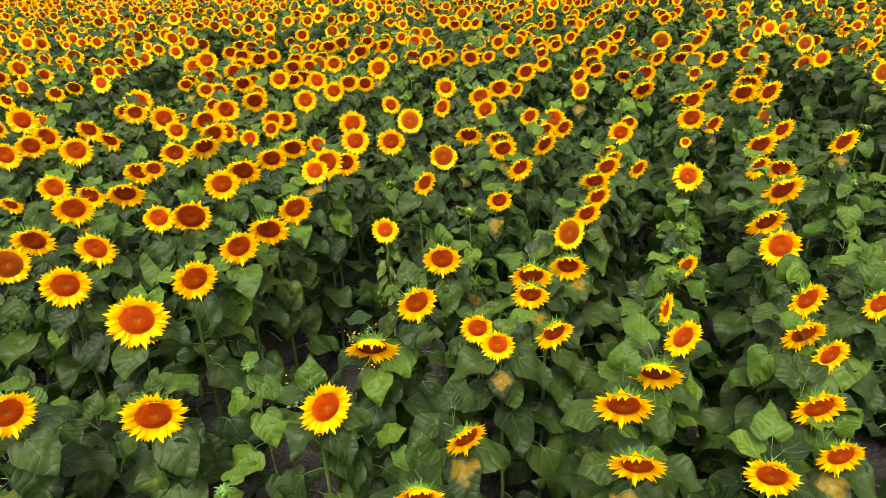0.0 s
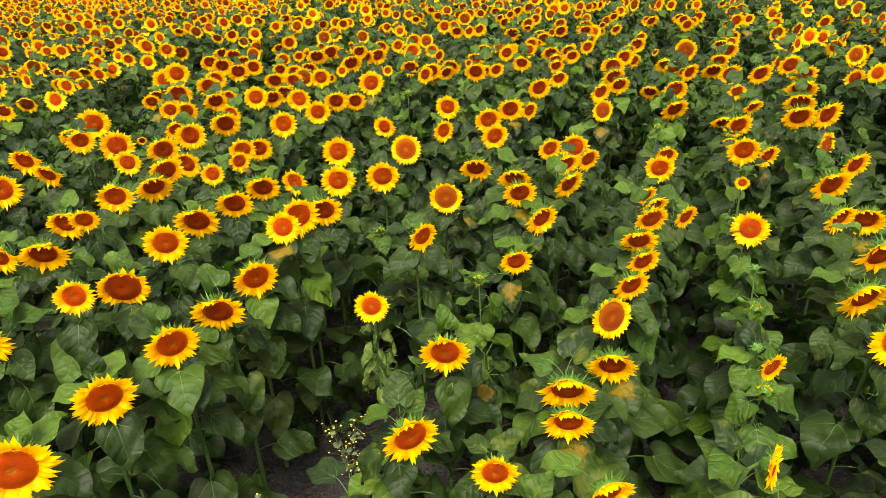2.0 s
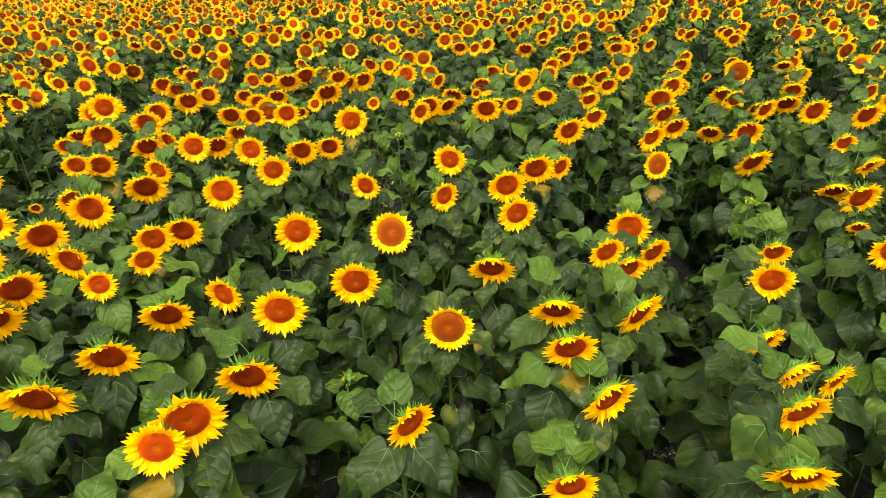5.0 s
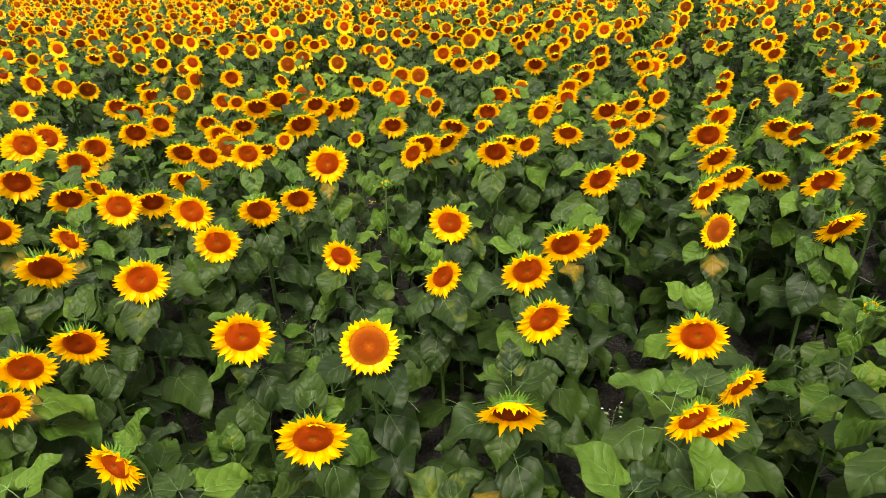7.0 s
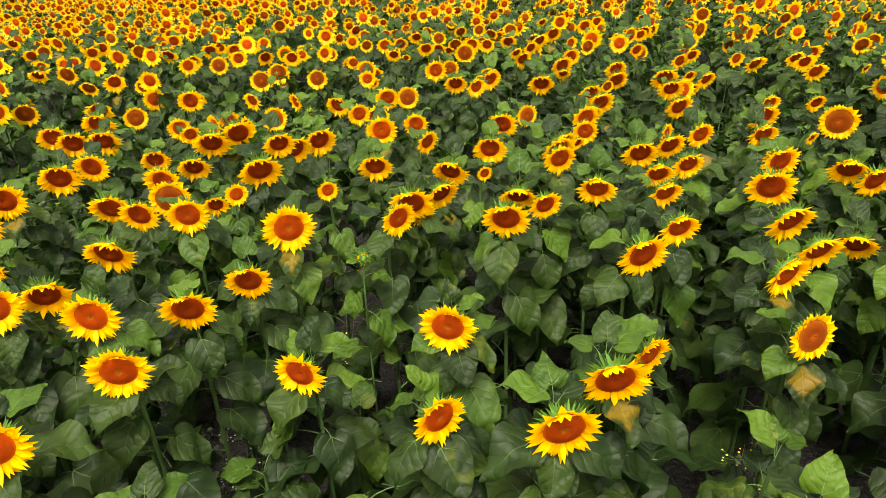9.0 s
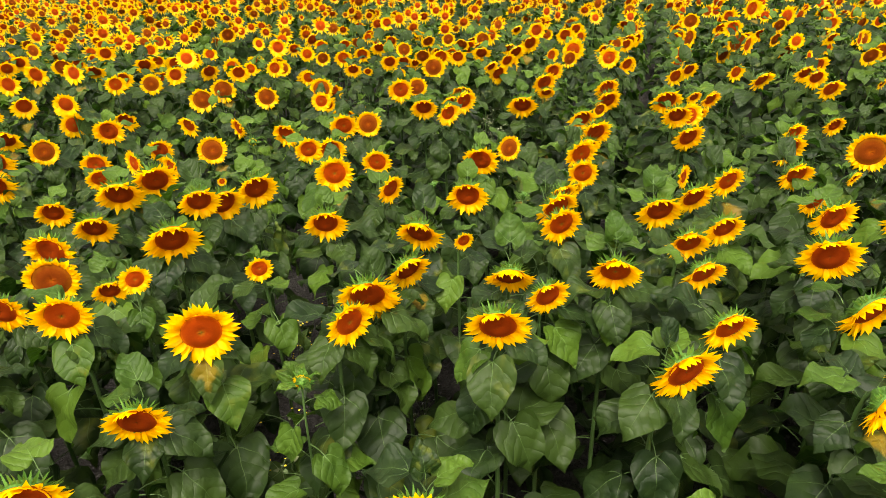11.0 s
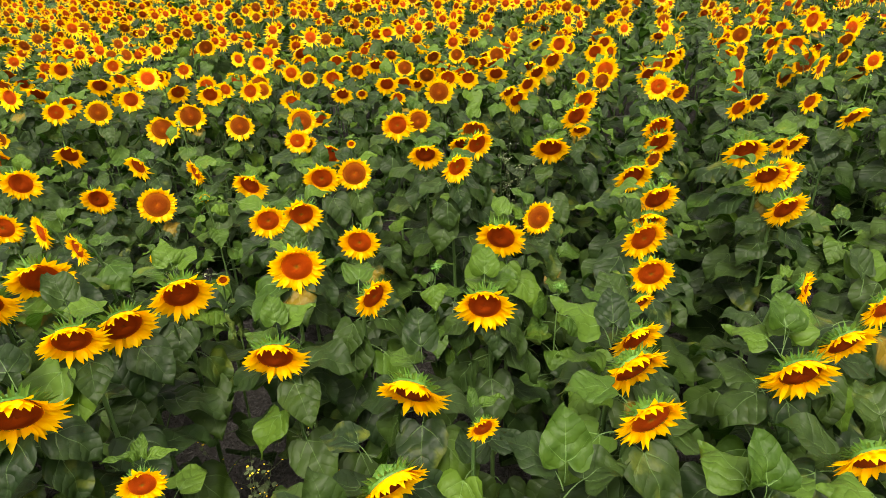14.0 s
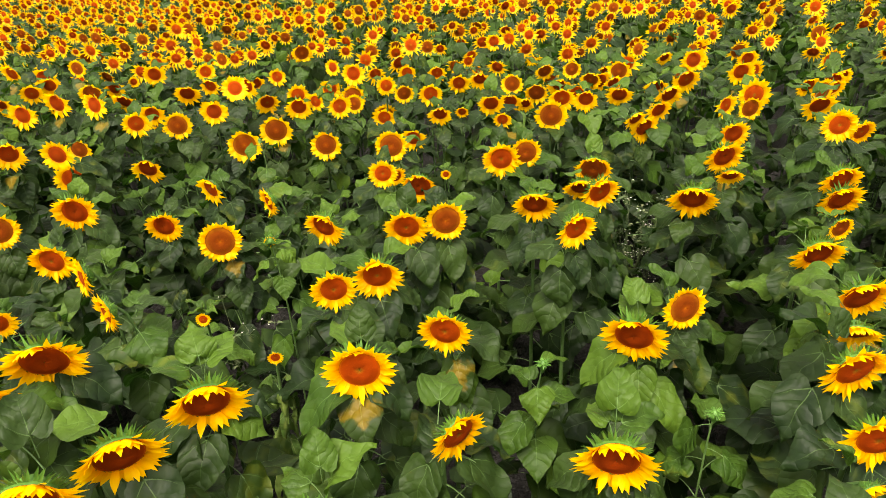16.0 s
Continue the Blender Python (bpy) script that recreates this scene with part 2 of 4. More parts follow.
def leaf_shape(rng, stations, cols, rise, droop, fold, material, wilt=0.0):
    """A heart-shaped blade of length 1 on its petiole, which leaves the stem at the origin towards +y."""
    reach = 0.42
    s = np.linspace(0, 1, stations)
    u = np.linspace(-1, 1, cols)
    edge_x, edge_y = np.interp(s, OUTLINE[:, 0], OUTLINE[:, 1]), np.interp(s, OUTLINE[:, 0], OUTLINE[:, 2])
    edge_x = edge_x * (1 - 0.55 * wilt) * rng.uniform(0.92, 1.10)
    if stations > 8:
        edge_x = edge_x * (1 + 0.022 * np.where(np.arange(stations) % 2, 1, -1) * np.minimum(1, 4 * (1 - s)))
    mid_y = s ** 1.15
    # the midrib droops along its length
    t = np.linspace(0, 1, 40)
    angle = radians(rise) - radians(droop) * t ** 0.9
    arc_y = np.concatenate([[0], np.cumsum(np.cos(angle[:-1]) / 39)])
    arc_z = np.concatenate([[0], np.cumsum(np.sin(angle[:-1]) / 39)])
    wave = rng.uniform(0, 6.28)
    phase, twist, ripple = rng.uniform(0, 6.28), rng.uniform(-0.3, 0.3), rng.uniform(0.070, 0.130)
    pts = np.zeros((stations, cols, 3))
    flat = np.zeros((stations, cols, 2))
    for i in range(stations):
        for j in range(cols):
            w = abs(u[j])
            x, y = u[j] * edge_x[i], mid_y[i] + (edge_y[i] - mid_y[i]) * w
            a = np.interp(max(y, 0.0), t, angle)
            up, ahead = np.array([0, -math.sin(a), math.cos(a)]), np.array([0, math.cos(a), math.sin(a)])
            base = np.array([0, np.interp(max(y, 0.0), t, arc_y), np.interp(max(y, 0.0), t, arc_z)]) + min(y, 0.0) * ahead
            lift = fold * abs(x) ** 1.2 * 1.15 + ripple * w * w * math.sin(8.5 * y + phase + (1.6 if u[j] > 0 else 0))
            lift += 0.042 * math.sin(13 * y + wave) * math.sin(9 * x + 2 * wave) * (1 - w ** 4)
            lift += twist * x * max(y, 0.0) - wilt * 0.55 * abs(x) - 0.18 * max(0.0, abs(x) - 0.25) * (1.0 - 0.6 * wilt)
            pts[i, j] = base + np.array([x * math.sqrt(max(0.25, 1 - fold * fold)), 0, 0]) + lift * up
            flat[i, j] = (x + 0.5, (y + 0.15) / 1.15)
    start = np.array([0, reach, 0.20])
    blade = sheet(pts + start, flat, material)
    if stations < 5:
        return blade
    bow = [(0, 0, -0.01), (0, 0.15, 0.10), (0, 0.30, 0.17), (0, reach, 0.20), (0, reach + 0.10, 0.195)]
    if stations < 10:
        return join(blade, tube(bow[::2], [0.016, 0.012, 0.006], 3, M_STEM))
    return join(blade, tube(bow, [0.016, 0.013, 0.011, 0.010, 0.006], 3, M_STEM))


def petal_ring(rng, count, inner, outer, stations, cols, sag, lift, layer=0.0):
    """Ray petals round the disc; the head faces +z and its top is +y. sag: how far the top petals fall over the disc."""
    made = []
    for k in range(count):
        turn = 2 * math.pi * (k + rng.uniform(-0.38, 0.38)) / count
        length = (outer - inner) * rng.uniform(0.82, 1.12) * (1 - 0.0025 * sag * max(0.0, math.cos(turn)) + 0.004 * sag * max(0.0, -math.cos(turn)))
        width = rng.uniform(0.0115, 0.0165) * (outer / 0.14) * (1.0 if stations > 4 else 1.3 if stations > 2 else 2.0)
        top = math.cos(turn)
        fall = radians(lift + rng.uniform(-16, 22)) + radians(sag) * max(0.0, 0.25 + 0.75 * top) * rng.uniform(0.6, 1.15)
        curl = radians(rng.uniform(-45, 30) + 0.45 * sag * max(0.0, top)) - radians(8) * max(0.0, -top)
        bend, skew = rng.uniform(-0.35, 0.35), rng.uniform(-0.3, 0.3)
        v = np.linspace(0, 1, stations)
        angle = fall + curl * v
        step = length / (stations - 1)
        out = np.concatenate([[0], np.cumsum(np.cos(angle[:-1]) * step)])
        rise = np.concatenate([[0], np.cumsum(np.sin(angle[:-1]) * step)])
        half = width * (0.60 + 0.45 * np.sin(np.pi * np.minimum(1.0, v * 1.15))) * np.clip(1 - v ** 2.4, 0.02, 1) ** 0.8
        u = np.linspace(-1, 1, cols)
        side = u[None, :] * half[:, None] + (bend * width * v ** 2)[:, None]
        deep = (rise[:, None] + (0.35 * np.abs(u)[None, :] - 0.1 + skew * u[None, :]) * half[:, None]) + layer
        far = inner + out
        radial = np.broadcast_to(far[:, None], side.shape)
        x = radial * math.sin(turn) + side * math.cos(turn)
        y = radial * math.cos(turn) - side * math.sin(turn)
        pts = np.stack([x, y, deep], 2)
        uvs = np.stack(np.broadcast_arrays((u * 0.5 + 0.5)[None, :], v[:, None]), 2)
        made.append(sheet(pts, uvs, M_PETAL))
    return made


def dome(rng, radius, height, rings, sides, material, dip=0.0, rough=0.0):
    r = np.linspace(0.02, 1, rings)
    turn = np.linspace(0, 2 * np.pi, sides + 1)
    z = height * (1 - r ** 2) ** 0.8 - dip * np.exp(-(r / 0.3) ** 2)
    wob = np.array([[rng.uniform(-1, 1) for _ in range(sides)] for _ in range(rings)])
    wob = np.concatenate([wob, wob[:, :1]], 1) * rough
    pts = np.stack([radius * r[:, None] * np.sin(turn), radius * r[:, None] * np.cos(turn), np.broadcast_to(z[:, None], (rings, sides + 1)) + wob], 2)
    uvs = np.stack(np.broadcast_arrays(r[:, None], np.full((rings, sides + 1), 0.5)), 2)
    return sheet(pts, uvs, material)


def bract_ring(rng, count, inner, outer, stations, material=M_BRACT, back=-0.012):
    made = []
    for k in range(count):
        turn = 2 * math.pi * (k + rng.uniform(-0.4, 0.4)) / count
        length = (outer - inner) * rng.uniform(0.7, 1.25)
        half = rng.uniform(0.0035, 0.0075) if stations > 2 else 0.008
        v = np.linspace(0, 1, stations)
        angle = radians(rng.uniform(-40, 5)) + radians(rng.uniform(-10, 50)) * v
        step = length / (stations - 1)
        out = inner + np.concatenate([[0], np.cumsum(np.cos(angle[:-1]) * step)])
        z = back + np.concatenate([[0], np.cumsum(np.sin(angle[:-1]) * step)])
        w = half * (1 - v) ** 0.7 + 0.0004
        u = np.array([-1.0, 0.0, 1.0])
        x = out[:, None] * math.sin(turn) + u * w[:, None] * math.cos(turn)
        y = out[:, None] * math.cos(turn) - u * w[:, None] * math.sin(turn)
        zz = z[:, None] - 0.3 * w[:, None] * (1 - np.abs(u))
        uvs = np.stack(np.broadcast_arrays((u * 0.5 + 0.5)[None, :], v[:, None]), 2)
        made.append(sheet(np.stack([x, y, zz], 2), uvs, material))
    return join(*made)


def receptacle_shape(rng, radius, sides, rings):
    """The green back of a head, from its rim to the neck of the stem."""
    profile = [(1.03, 0.003), (1.02, -0.014), (0.76, -0.036), (0.38, -0.056), (0.10, -0.070)]
    if rings < 5:
        profile = profile[::2]
    turn = np.linspace(0, 2 * np.pi, sides + 1)
    pts = np.array([[(radius * r * math.sin(a), radius * r * math.cos(a), z) for a in turn] for r, z in profile])
    uvs = np.zeros((*pts.shape[:2], 2))
    return sheet(pts[:, ::-1], uvs, M_BRACT)


HEAD_SIZE = 0.28


def head_shapes(rng, detail, ratio, floret, sag, lift):
    """Disc, petals, bracts and back of a head 0.28 m across."""
    outer = HEAD_SIZE / 2
    inner = outer * ratio
    if detail == 0:
        disc = dome(rng, inner, 0.018, 6, 22, floret, 0.010, 0.0012)
        petals = petal_ring(rng, 42, inner * 0.96, outer * 1.02, 5, 3, sag, lift - 4) + petal_ring(rng, 28, inner * 0.95, outer * 0.96, 5, 3, sag * 0.7, lift + 8, 0.005)
        bracts = join(bract_ring(rng, 40, inner * 0.99, outer * 0.88, 3, M_BRACT, -0.006), bract_ring(rng, 26, inner * 0.88, outer * 0.76, 3, M_BRACT, -0.022))
        back = receptacle_shape(rng, inner, 14, 5)
    elif detail == 1:
        disc = dome(rng, inner, 0.018, 3, 11, floret, 0.006)
        petals = petal_ring(rng, 32, inner * 0.94, outer * 1.03, 3, 2, sag, lift + 2)
        bracts = bract_ring(rng, 10, inner * 0.9, outer * 0.84, 2)
        back = receptacle_shape(rng, inner, 8, 3)
    else:
        disc = dome(rng, inner * 0.93, 0.018, 2, 7, floret)
        petals = petal_ring(rng, 17, inner * 0.88, outer * 1.06, 2, 2, sag * 0.6, lift + 5)
        bracts = None
        back = receptacle_shape(rng, inner, 5, 3)
    return {"disc": disc, "petals": petals, "corolla": join(*petals), "back": back, "bracts": bracts}


rng = random.Random(11)
RIPENESS = {"fresh": (0.56, M_FRESH), "dark": (0.555, M_DARK), "ripe": (0.68, M_RIPE), "broad": (0.67, M_DARK)}
FALLS = ((24, 5), (40, 5), (62, 7))
HEADS = [{disc: [head_shapes(rng, d, *RIPENESS[disc], *fall) for fall in FALLS] for disc in RIPENESS} for d in (0, 1, 2)]
LEAF_SETTINGS = ((18, 62, 0.30), (0, 48, 0.16), (22, 78, 0.40), (-14, 46, 0.24), (8, 62, -0.18), (-24, 40, 0.32))


def leaf_set(material, wilt=0.0):
    sizes = ((13, 5), (7, 5), (4, 3))
    return [[leaf_shape(rng, *sizes[d], *s, material, wilt) for s in LEAF_SETTINGS] for d in (0, 1, 2)]


LEAVES = {"leaf": leaf_set(M_LEAF), "dusted": leaf_set(M_DUST), "young": leaf_set(M_YOUNG)}
DRY = ((-40, 45, -0.7), (-52, 35, -0.8), (-30, 60, -0.6), (-45, 45, -0.7), (-58, 30, -0.8), (-35, 55, -0.6))
LEAVES["withered"] = [[leaf_shape(rng, a, b, *s, M_DRY, 1.0) for s in DRY] for a, b in ((11, 5), (6, 5), (4, 3))]
BUD = [join(dome(rng, 0.022, 0.020, 4, 10, M_BRACT), bract_ring(rng, 20, 0.012, 0.052, 4, M_BRACT, 0.004), bract_ring(rng, 12, 0.006, 0.034, 4, M_BRACT, 0.016), receptacle_shape(rng, 0.024, 8, 5)), join(bract_ring(rng, 10, 0.012, 0.052, 3), dome(rng, 0.022, 0.02, 2, 6, M_BRACT))]
BUD.append(BUD[1])

MESHES = {}


def mesh_of(key, shape):
    """The mesh data of a shape, made once and shared."""
    if key not in MESHES:
        verts, tris, uvs, mats = shape
        used = sorted(set(mats.tolist()))
        mesh = bpy.data.meshes.new(key)
        mesh.from_pydata(verts.tolist(), [], tris.tolist())
        for m in used:
            mesh.materials.append(PALETTE[m])
        mesh.polygons.foreach_set("material_index", np.array([used.index(m) for m in mats], dtype=np.int32))
        mesh.polygons.foreach_set("use_smooth", np.ones(len(tris), dtype=bool))
        layer = mesh.uv_layers.new(name="UVMap")
        layer.data.foreach_set("uv", uvs[tris.ravel()].astype(np.float32).ravel())
        mesh.update()
        MESHES[key] = mesh
    return MESHES[key]


# ---- the plants ----
FACING = radians(-69.0)


def head_pose(x, y, z, size, turn, nod):
    a, e = FACING + radians(turn), radians(nod)
    ahead = Vector((math.cos(a) * math.cos(e), math.sin(a) * math.cos(e), math.sin(e)))
    across = Vector((-math.sin(a), math.cos(a), 0))
    top = ahead.cross(across)
    m = Matrix((across, top, ahead)).transposed().to_4x4()
    return Matrix.Translation((x, y, z)) @ m @ Matrix.Scale(size / HEAD_SIZE, 4), ahead


# flowers by cells of half a metre; leaves hiding them from the camera are dropped
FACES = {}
# sight line from a flower back up towards the camera
VIEWWARD = Vector((math.cos(FACING) * 0.86, math.sin(FACING) * 0.86, 0.51))
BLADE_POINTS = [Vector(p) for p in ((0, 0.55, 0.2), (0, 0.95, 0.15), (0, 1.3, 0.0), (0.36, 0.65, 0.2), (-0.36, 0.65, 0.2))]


def hides_a_face(m):
    """Whether a leaf at the pose m would hide a flower from the camera."""
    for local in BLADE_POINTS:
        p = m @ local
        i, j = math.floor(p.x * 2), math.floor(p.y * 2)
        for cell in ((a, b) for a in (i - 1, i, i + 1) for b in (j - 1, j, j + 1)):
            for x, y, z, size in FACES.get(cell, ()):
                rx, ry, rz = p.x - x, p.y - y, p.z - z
                along = rx * VIEWWARD.x + ry * VIEWWARD.y + rz * VIEWWARD.z
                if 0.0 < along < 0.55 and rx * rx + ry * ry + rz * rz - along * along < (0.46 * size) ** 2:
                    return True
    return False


def plant_parts(rng, x, y, z, size, turn, nod, disc, kind, detail, single=False):
    """All parts of one sunflower: (name, key, shape, pose, on_head)."""
    parts = []
    pose_head, ahead = head_pose(x, y, z, size, turn, nod)
    back = Vector((x, y, z)) - ahead * 0.062 * size / HEAD_SIZE
    hook = back - ahead * 0.07 + Vector((0, 0, -0.015))
    foot = Vector((x - ahead.x * 0.13 + rng.uniform(-0.04, 0.04), y - ahead.y * 0.13 + rng.uniform(-0.04, 0.04), -0.02))
    if kind in ("bud", "young"):
        back = Vector((x, y, z))
        hook = back - Vector((0.005, 0.0, 0.08))
        foot = Vector((x + rng.uniform(-0.05, 0.05), y + rng.uniform(-0.05, 0.05), -0.02))
    high = Vector((foot.x, foot.y, z - 0.17))
    line = []
    for i in range(9 if detail == 0 else 5):
        t = i / (8 if detail == 0 else 4)
        # a quartic curve: straight shank, then the nodding neck
        k = [(1 - t) ** 4, 4 * t * (1 - t) ** 3, 6 * t * t * (1 - t) ** 2, 4 * t ** 3 * (1 - t), t ** 4]
        p = foot * k[0] + foot.lerp(high, 0.5) * k[1] + high * k[2] + hook.lerp(high, 0.35) * k[3] + back * k[4]
        line.append(p)
    thick = (0.5 if kind in ("young", "bud") else 0.8) * (0.6 + 0.4 * size / HEAD_SIZE)
    radii = [thick * r for r in np.linspace(0.017, 0.010, len(line))]
    parts.append(("stem", None, tube(line, radii, (7, 3, 3)[detail], M_STEM), None, False))

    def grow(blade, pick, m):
        if detail == 2 or not hides_a_face(m):
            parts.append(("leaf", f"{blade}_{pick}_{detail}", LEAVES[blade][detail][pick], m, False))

    # leaves round the shank
    count = (11, 9, 6)[detail] + 5 * (kind == "withered")
    spin = rng.uniform(0, 6.28)
    kinds = {"full": "leaf", "small": "leaf", "bud": "young", "young": "young", "withered": "withered"}
    for i in range(count):
        # three leaves low on the shank, the others crowded in its upper third
        if kind == "withered":
            f = 0.5 + 0.45 * (i / (count - 1)) ** 0.62
        elif kind in ("bud", "young"):
            f = 0.35 + 0.65 * (i / (count - 1)) ** 0.7
        elif i < 3 and detail < 2:
            f = 0.22 + 0.13 * i + rng.uniform(-0.04, 0.04)
        else:
            f = 0.64 + 0.36 * (i - 3 * (detail < 2)) / (count - 1 - 3 * (detail < 2))
        spin += 2.40 + rng.uniform(-0.45, 0.45)
        toward = math.cos(spin + math.pi / 2 - FACING - radians(turn))
        level = f * (z - (0.05 if kind in ("young", "bud") else 0.17))
        if kind in ("full", "small") and toward > 0.2:
            level = min(level, z - 0.17 - 0.12 * rng.random())
        lo = max([j for j in range(len(line) - 1) if line[j].z <= level])
        p = line[lo].lerp(line[lo + 1], min(1.0, (level - line[lo].z) / max(0.01, line[lo + 1].z - line[lo].z)))
        length = (0.285 - (0.26 if toward > 0.2 else 0.34) * max(0.0, f - 0.62) ** 1.2 + 0.03 * max(0.0, 0.6 - f)) * rng.uniform(0.85, 1.15)
        length *= {"full": 1.0, "small": 0.85, "bud": 0.70, "young": 0.74, "withered": 0.75}[kind]
        if detail == 2:
            length *= 1.3
        pick = rng.choice((1, 3, 5)) if kind in ("full", "small") and (toward > 0.2 and f > 0.7 or f < 0.55) else rng.randrange(6)
        blade = kinds[kind]
        if kind in ("full", "small") and f > 0.72 and toward > 0.6 and rng.random() < 0.01:
            blade = "dusted"
        elif kind in ("bud", "young") and f < 0.55:
            blade = "leaf"
        elif kind == "small" and f > 0.7 and rng.random() < 0.8 or kind == "full" and f > 0.84 and rng.random() < 0.22:
            blade = "young"
        tip = rng.uniform(-20, 8) - 12 * (f < 0.5) + (25 if f > 0.86 and toward < -0.2 else 0) - (15 if f > 0.75 and toward > 0.2 else 0)
        m = Matrix.Translation(p) @ Matrix.Rotation(spin, 4, "Z") @ Matrix.Rotation(radians(tip), 4, "X") @ Matrix.Rotation(radians(rng.uniform(-16, 16)), 4, "Y") @ Matrix.Scale(length, 4)
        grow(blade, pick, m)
    if kind == "full" and detail < 2:
        # an apron of three leaves close below the head, the one in front often dusted by its pollen
        for swing, drop in ((rng.uniform(-0.45, 0.45), 0.165), (rng.uniform(0.9, 1.6), 0.13), (-rng.uniform(0.9, 1.6), 0.13)):
            blade = "dusted" if abs(swing) < 0.5 and rng.random() < 0.14 else "young" if rng.random() < 0.14 else "leaf"
            pick = rng.choice((1, 3, 5)) if abs(swing) < 0.5 else rng.choice((0, 1, 3, 4))
            level = z - drop - 0.05 * rng.random()
            lo = max([j for j in range(len(line) - 1) if line[j].z <= level])
            p = line[lo].lerp(line[lo + 1], min(1.0, (level - line[lo].z) / max(0.01, line[lo + 1].z - line[lo].z)))
            m = Matrix.Translation(p) @ Matrix.Rotation(FACING + radians(turn) + swing - math.pi / 2, 4, "Z") @ Matrix.Rotation(radians(rng.uniform(-22, 4)), 4, "X") @ Matrix.Rotation(radians(rng.uniform(-14, 14)), 4, "Y") @ Matrix.Scale(rng.uniform(0.17, 0.25), 4)
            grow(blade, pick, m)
        # a leaf that stands up behind the crown of the head
        if rng.random() < 0.6:
            pick = rng.choice((0, 2, 4))
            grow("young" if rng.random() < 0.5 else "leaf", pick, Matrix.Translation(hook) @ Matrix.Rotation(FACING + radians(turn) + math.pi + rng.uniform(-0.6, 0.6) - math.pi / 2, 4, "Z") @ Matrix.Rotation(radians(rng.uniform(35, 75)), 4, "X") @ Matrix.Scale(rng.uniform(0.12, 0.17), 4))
        # two small leaves on the neck, behind the head
        for swing in (rng.uniform(1.75, 2.75), -rng.uniform(1.75, 2.75)):
            blade = rng.choice(("leaf", "young", "young"))
            pick = rng.randrange(6)
            m = Matrix.Translation(hook - Vector((0, 0, rng.uniform(0.02, 0.08)))) @ Matrix.Rotation(FACING + radians(turn) + swing - math.pi / 2, 4, "Z") @ Matrix.Rotation(radians(rng.uniform(5, 48)), 4, "X") @ Matrix.Scale(rng.uniform(0.13, 0.20), 4)
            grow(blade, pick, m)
    if kind in ("small", "bud") and detail < 2:
        # pointed leaves that still frame the opening head
        for k in range(4):
            pick = rng.choice((0, 2, 3))
            m = Matrix.Translation(hook.lerp(back, 0.4)) @ Matrix.Rotation(spin + 1.57 * k + rng.uniform(-0.3, 0.3), 4, "Z") @ Matrix.Rotation(radians(rng.uniform(10, 50)), 4, "X") @ Matrix.Scale(rng.uniform(0.07, 0.11), 4) @ Matrix.Diagonal((0.6, 1, 1, 1))
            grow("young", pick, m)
    if kind == "young":
        m = Matrix.Translation(back) @ Matrix.Scale(0.8, 4)
        parts.append(("bud", f"bud_{detail}", BUD[detail], m, False))
        return parts
    if kind == "bud":
        _, up = head_pose(x, y, z, size, turn, nod)
        parts.append(("bud", f"bud_{detail}", BUD[detail], pose_head @ Matrix.Scale(1.5 * HEAD_SIZE / max(size, 0.14) * 0.8, 4), False))
    # the top petals of nodding heads fall over the disc
    fall = rng.choice((0, 0, 1)) if nod > 2 else rng.choice((0, 1)) if nod > -7 else rng.choice((1, 1, 2)) if nod > -15 else rng.choice((1, 2, 2))
    choice = f"{disc}_{fall}"
    shapes = HEADS[detail][disc][fall]
    if kind == "bud":
        parts.append(("corolla", f"corolla_{choice}_{detail}", shapes["corolla"], pose_head @ Matrix.Scale(0.45, 4), False))
        return parts
    parts.append(("head", f"back_{choice}_{detail}", shapes["back"], pose_head, False))
    parts.append(("disc", f"disc_{choice}_{detail}", shapes["disc"], pose_head, True))
    if shapes["bracts"] is not None:
        parts.append(("involucre", f"involucre_{choice}_{detail}", shapes["bracts"], pose_head, True))
    if single:
        for k, petal in enumerate(shapes["petals"]):
            parts.append(("petal", f"petal_{choice}_{k}", petal, pose_head, True))
    else:
        parts.append(("corolla", f"corolla_{choice}_{detail}", shapes["corolla"], pose_head, True))
    return parts


LABELS = {
    "full": "tall sunflower in full bloom with broad dark leaves",
    "small": "sunflower with a small yellow head and broad leaves",
    "bud": "bright green sunflower with a half-open bud",
    "young": "young light green sunflower still without a flower",
    "withered": "withered sunflower with a yellow head and shrivelled leaves",
}
PART_LABELS = {"disc": "reddish-brown disc of florets", "corolla": "ring of bright yellow ray petals", "involucre": "ring of pointed green bracts", "bud": "closed green bud in a ring of pointed bracts"}


def plant_thing(parts, kind, x, y):
    """One sunflower as a thing with its parts."""
    base = new("sunflower")
    base.empty_display_size = 0.1
    base.matrix_world = Matrix.Translation((x, y, 0))
    undo = base.matrix_world.inverted()
    head = None
    for name, key, shape, m, on_head in parts:
        if key is None:
            mesh = mesh_of(f"stem_{len(MESHES)}", moved(shape, undo))
            ob = new(name, mesh)
            ob.parent = base
        elif on_head:
            ob = new(name, mesh_of(key, shape))
            ob.parent = head
        else:
            ob = new(name, mesh_of(key, shape))
            ob.parent = base
            ob.matrix_basis = undo @ m
        if name == "head":
            head = ob
        if name in PART_LABELS:
            tagged(ob, PART_LABELS[name], kind="stuff" if name in ("corolla", "involucre", "bud") else "")
    return tagged(base, LABELS[kind], "sunflower", "sunflowers in the field")


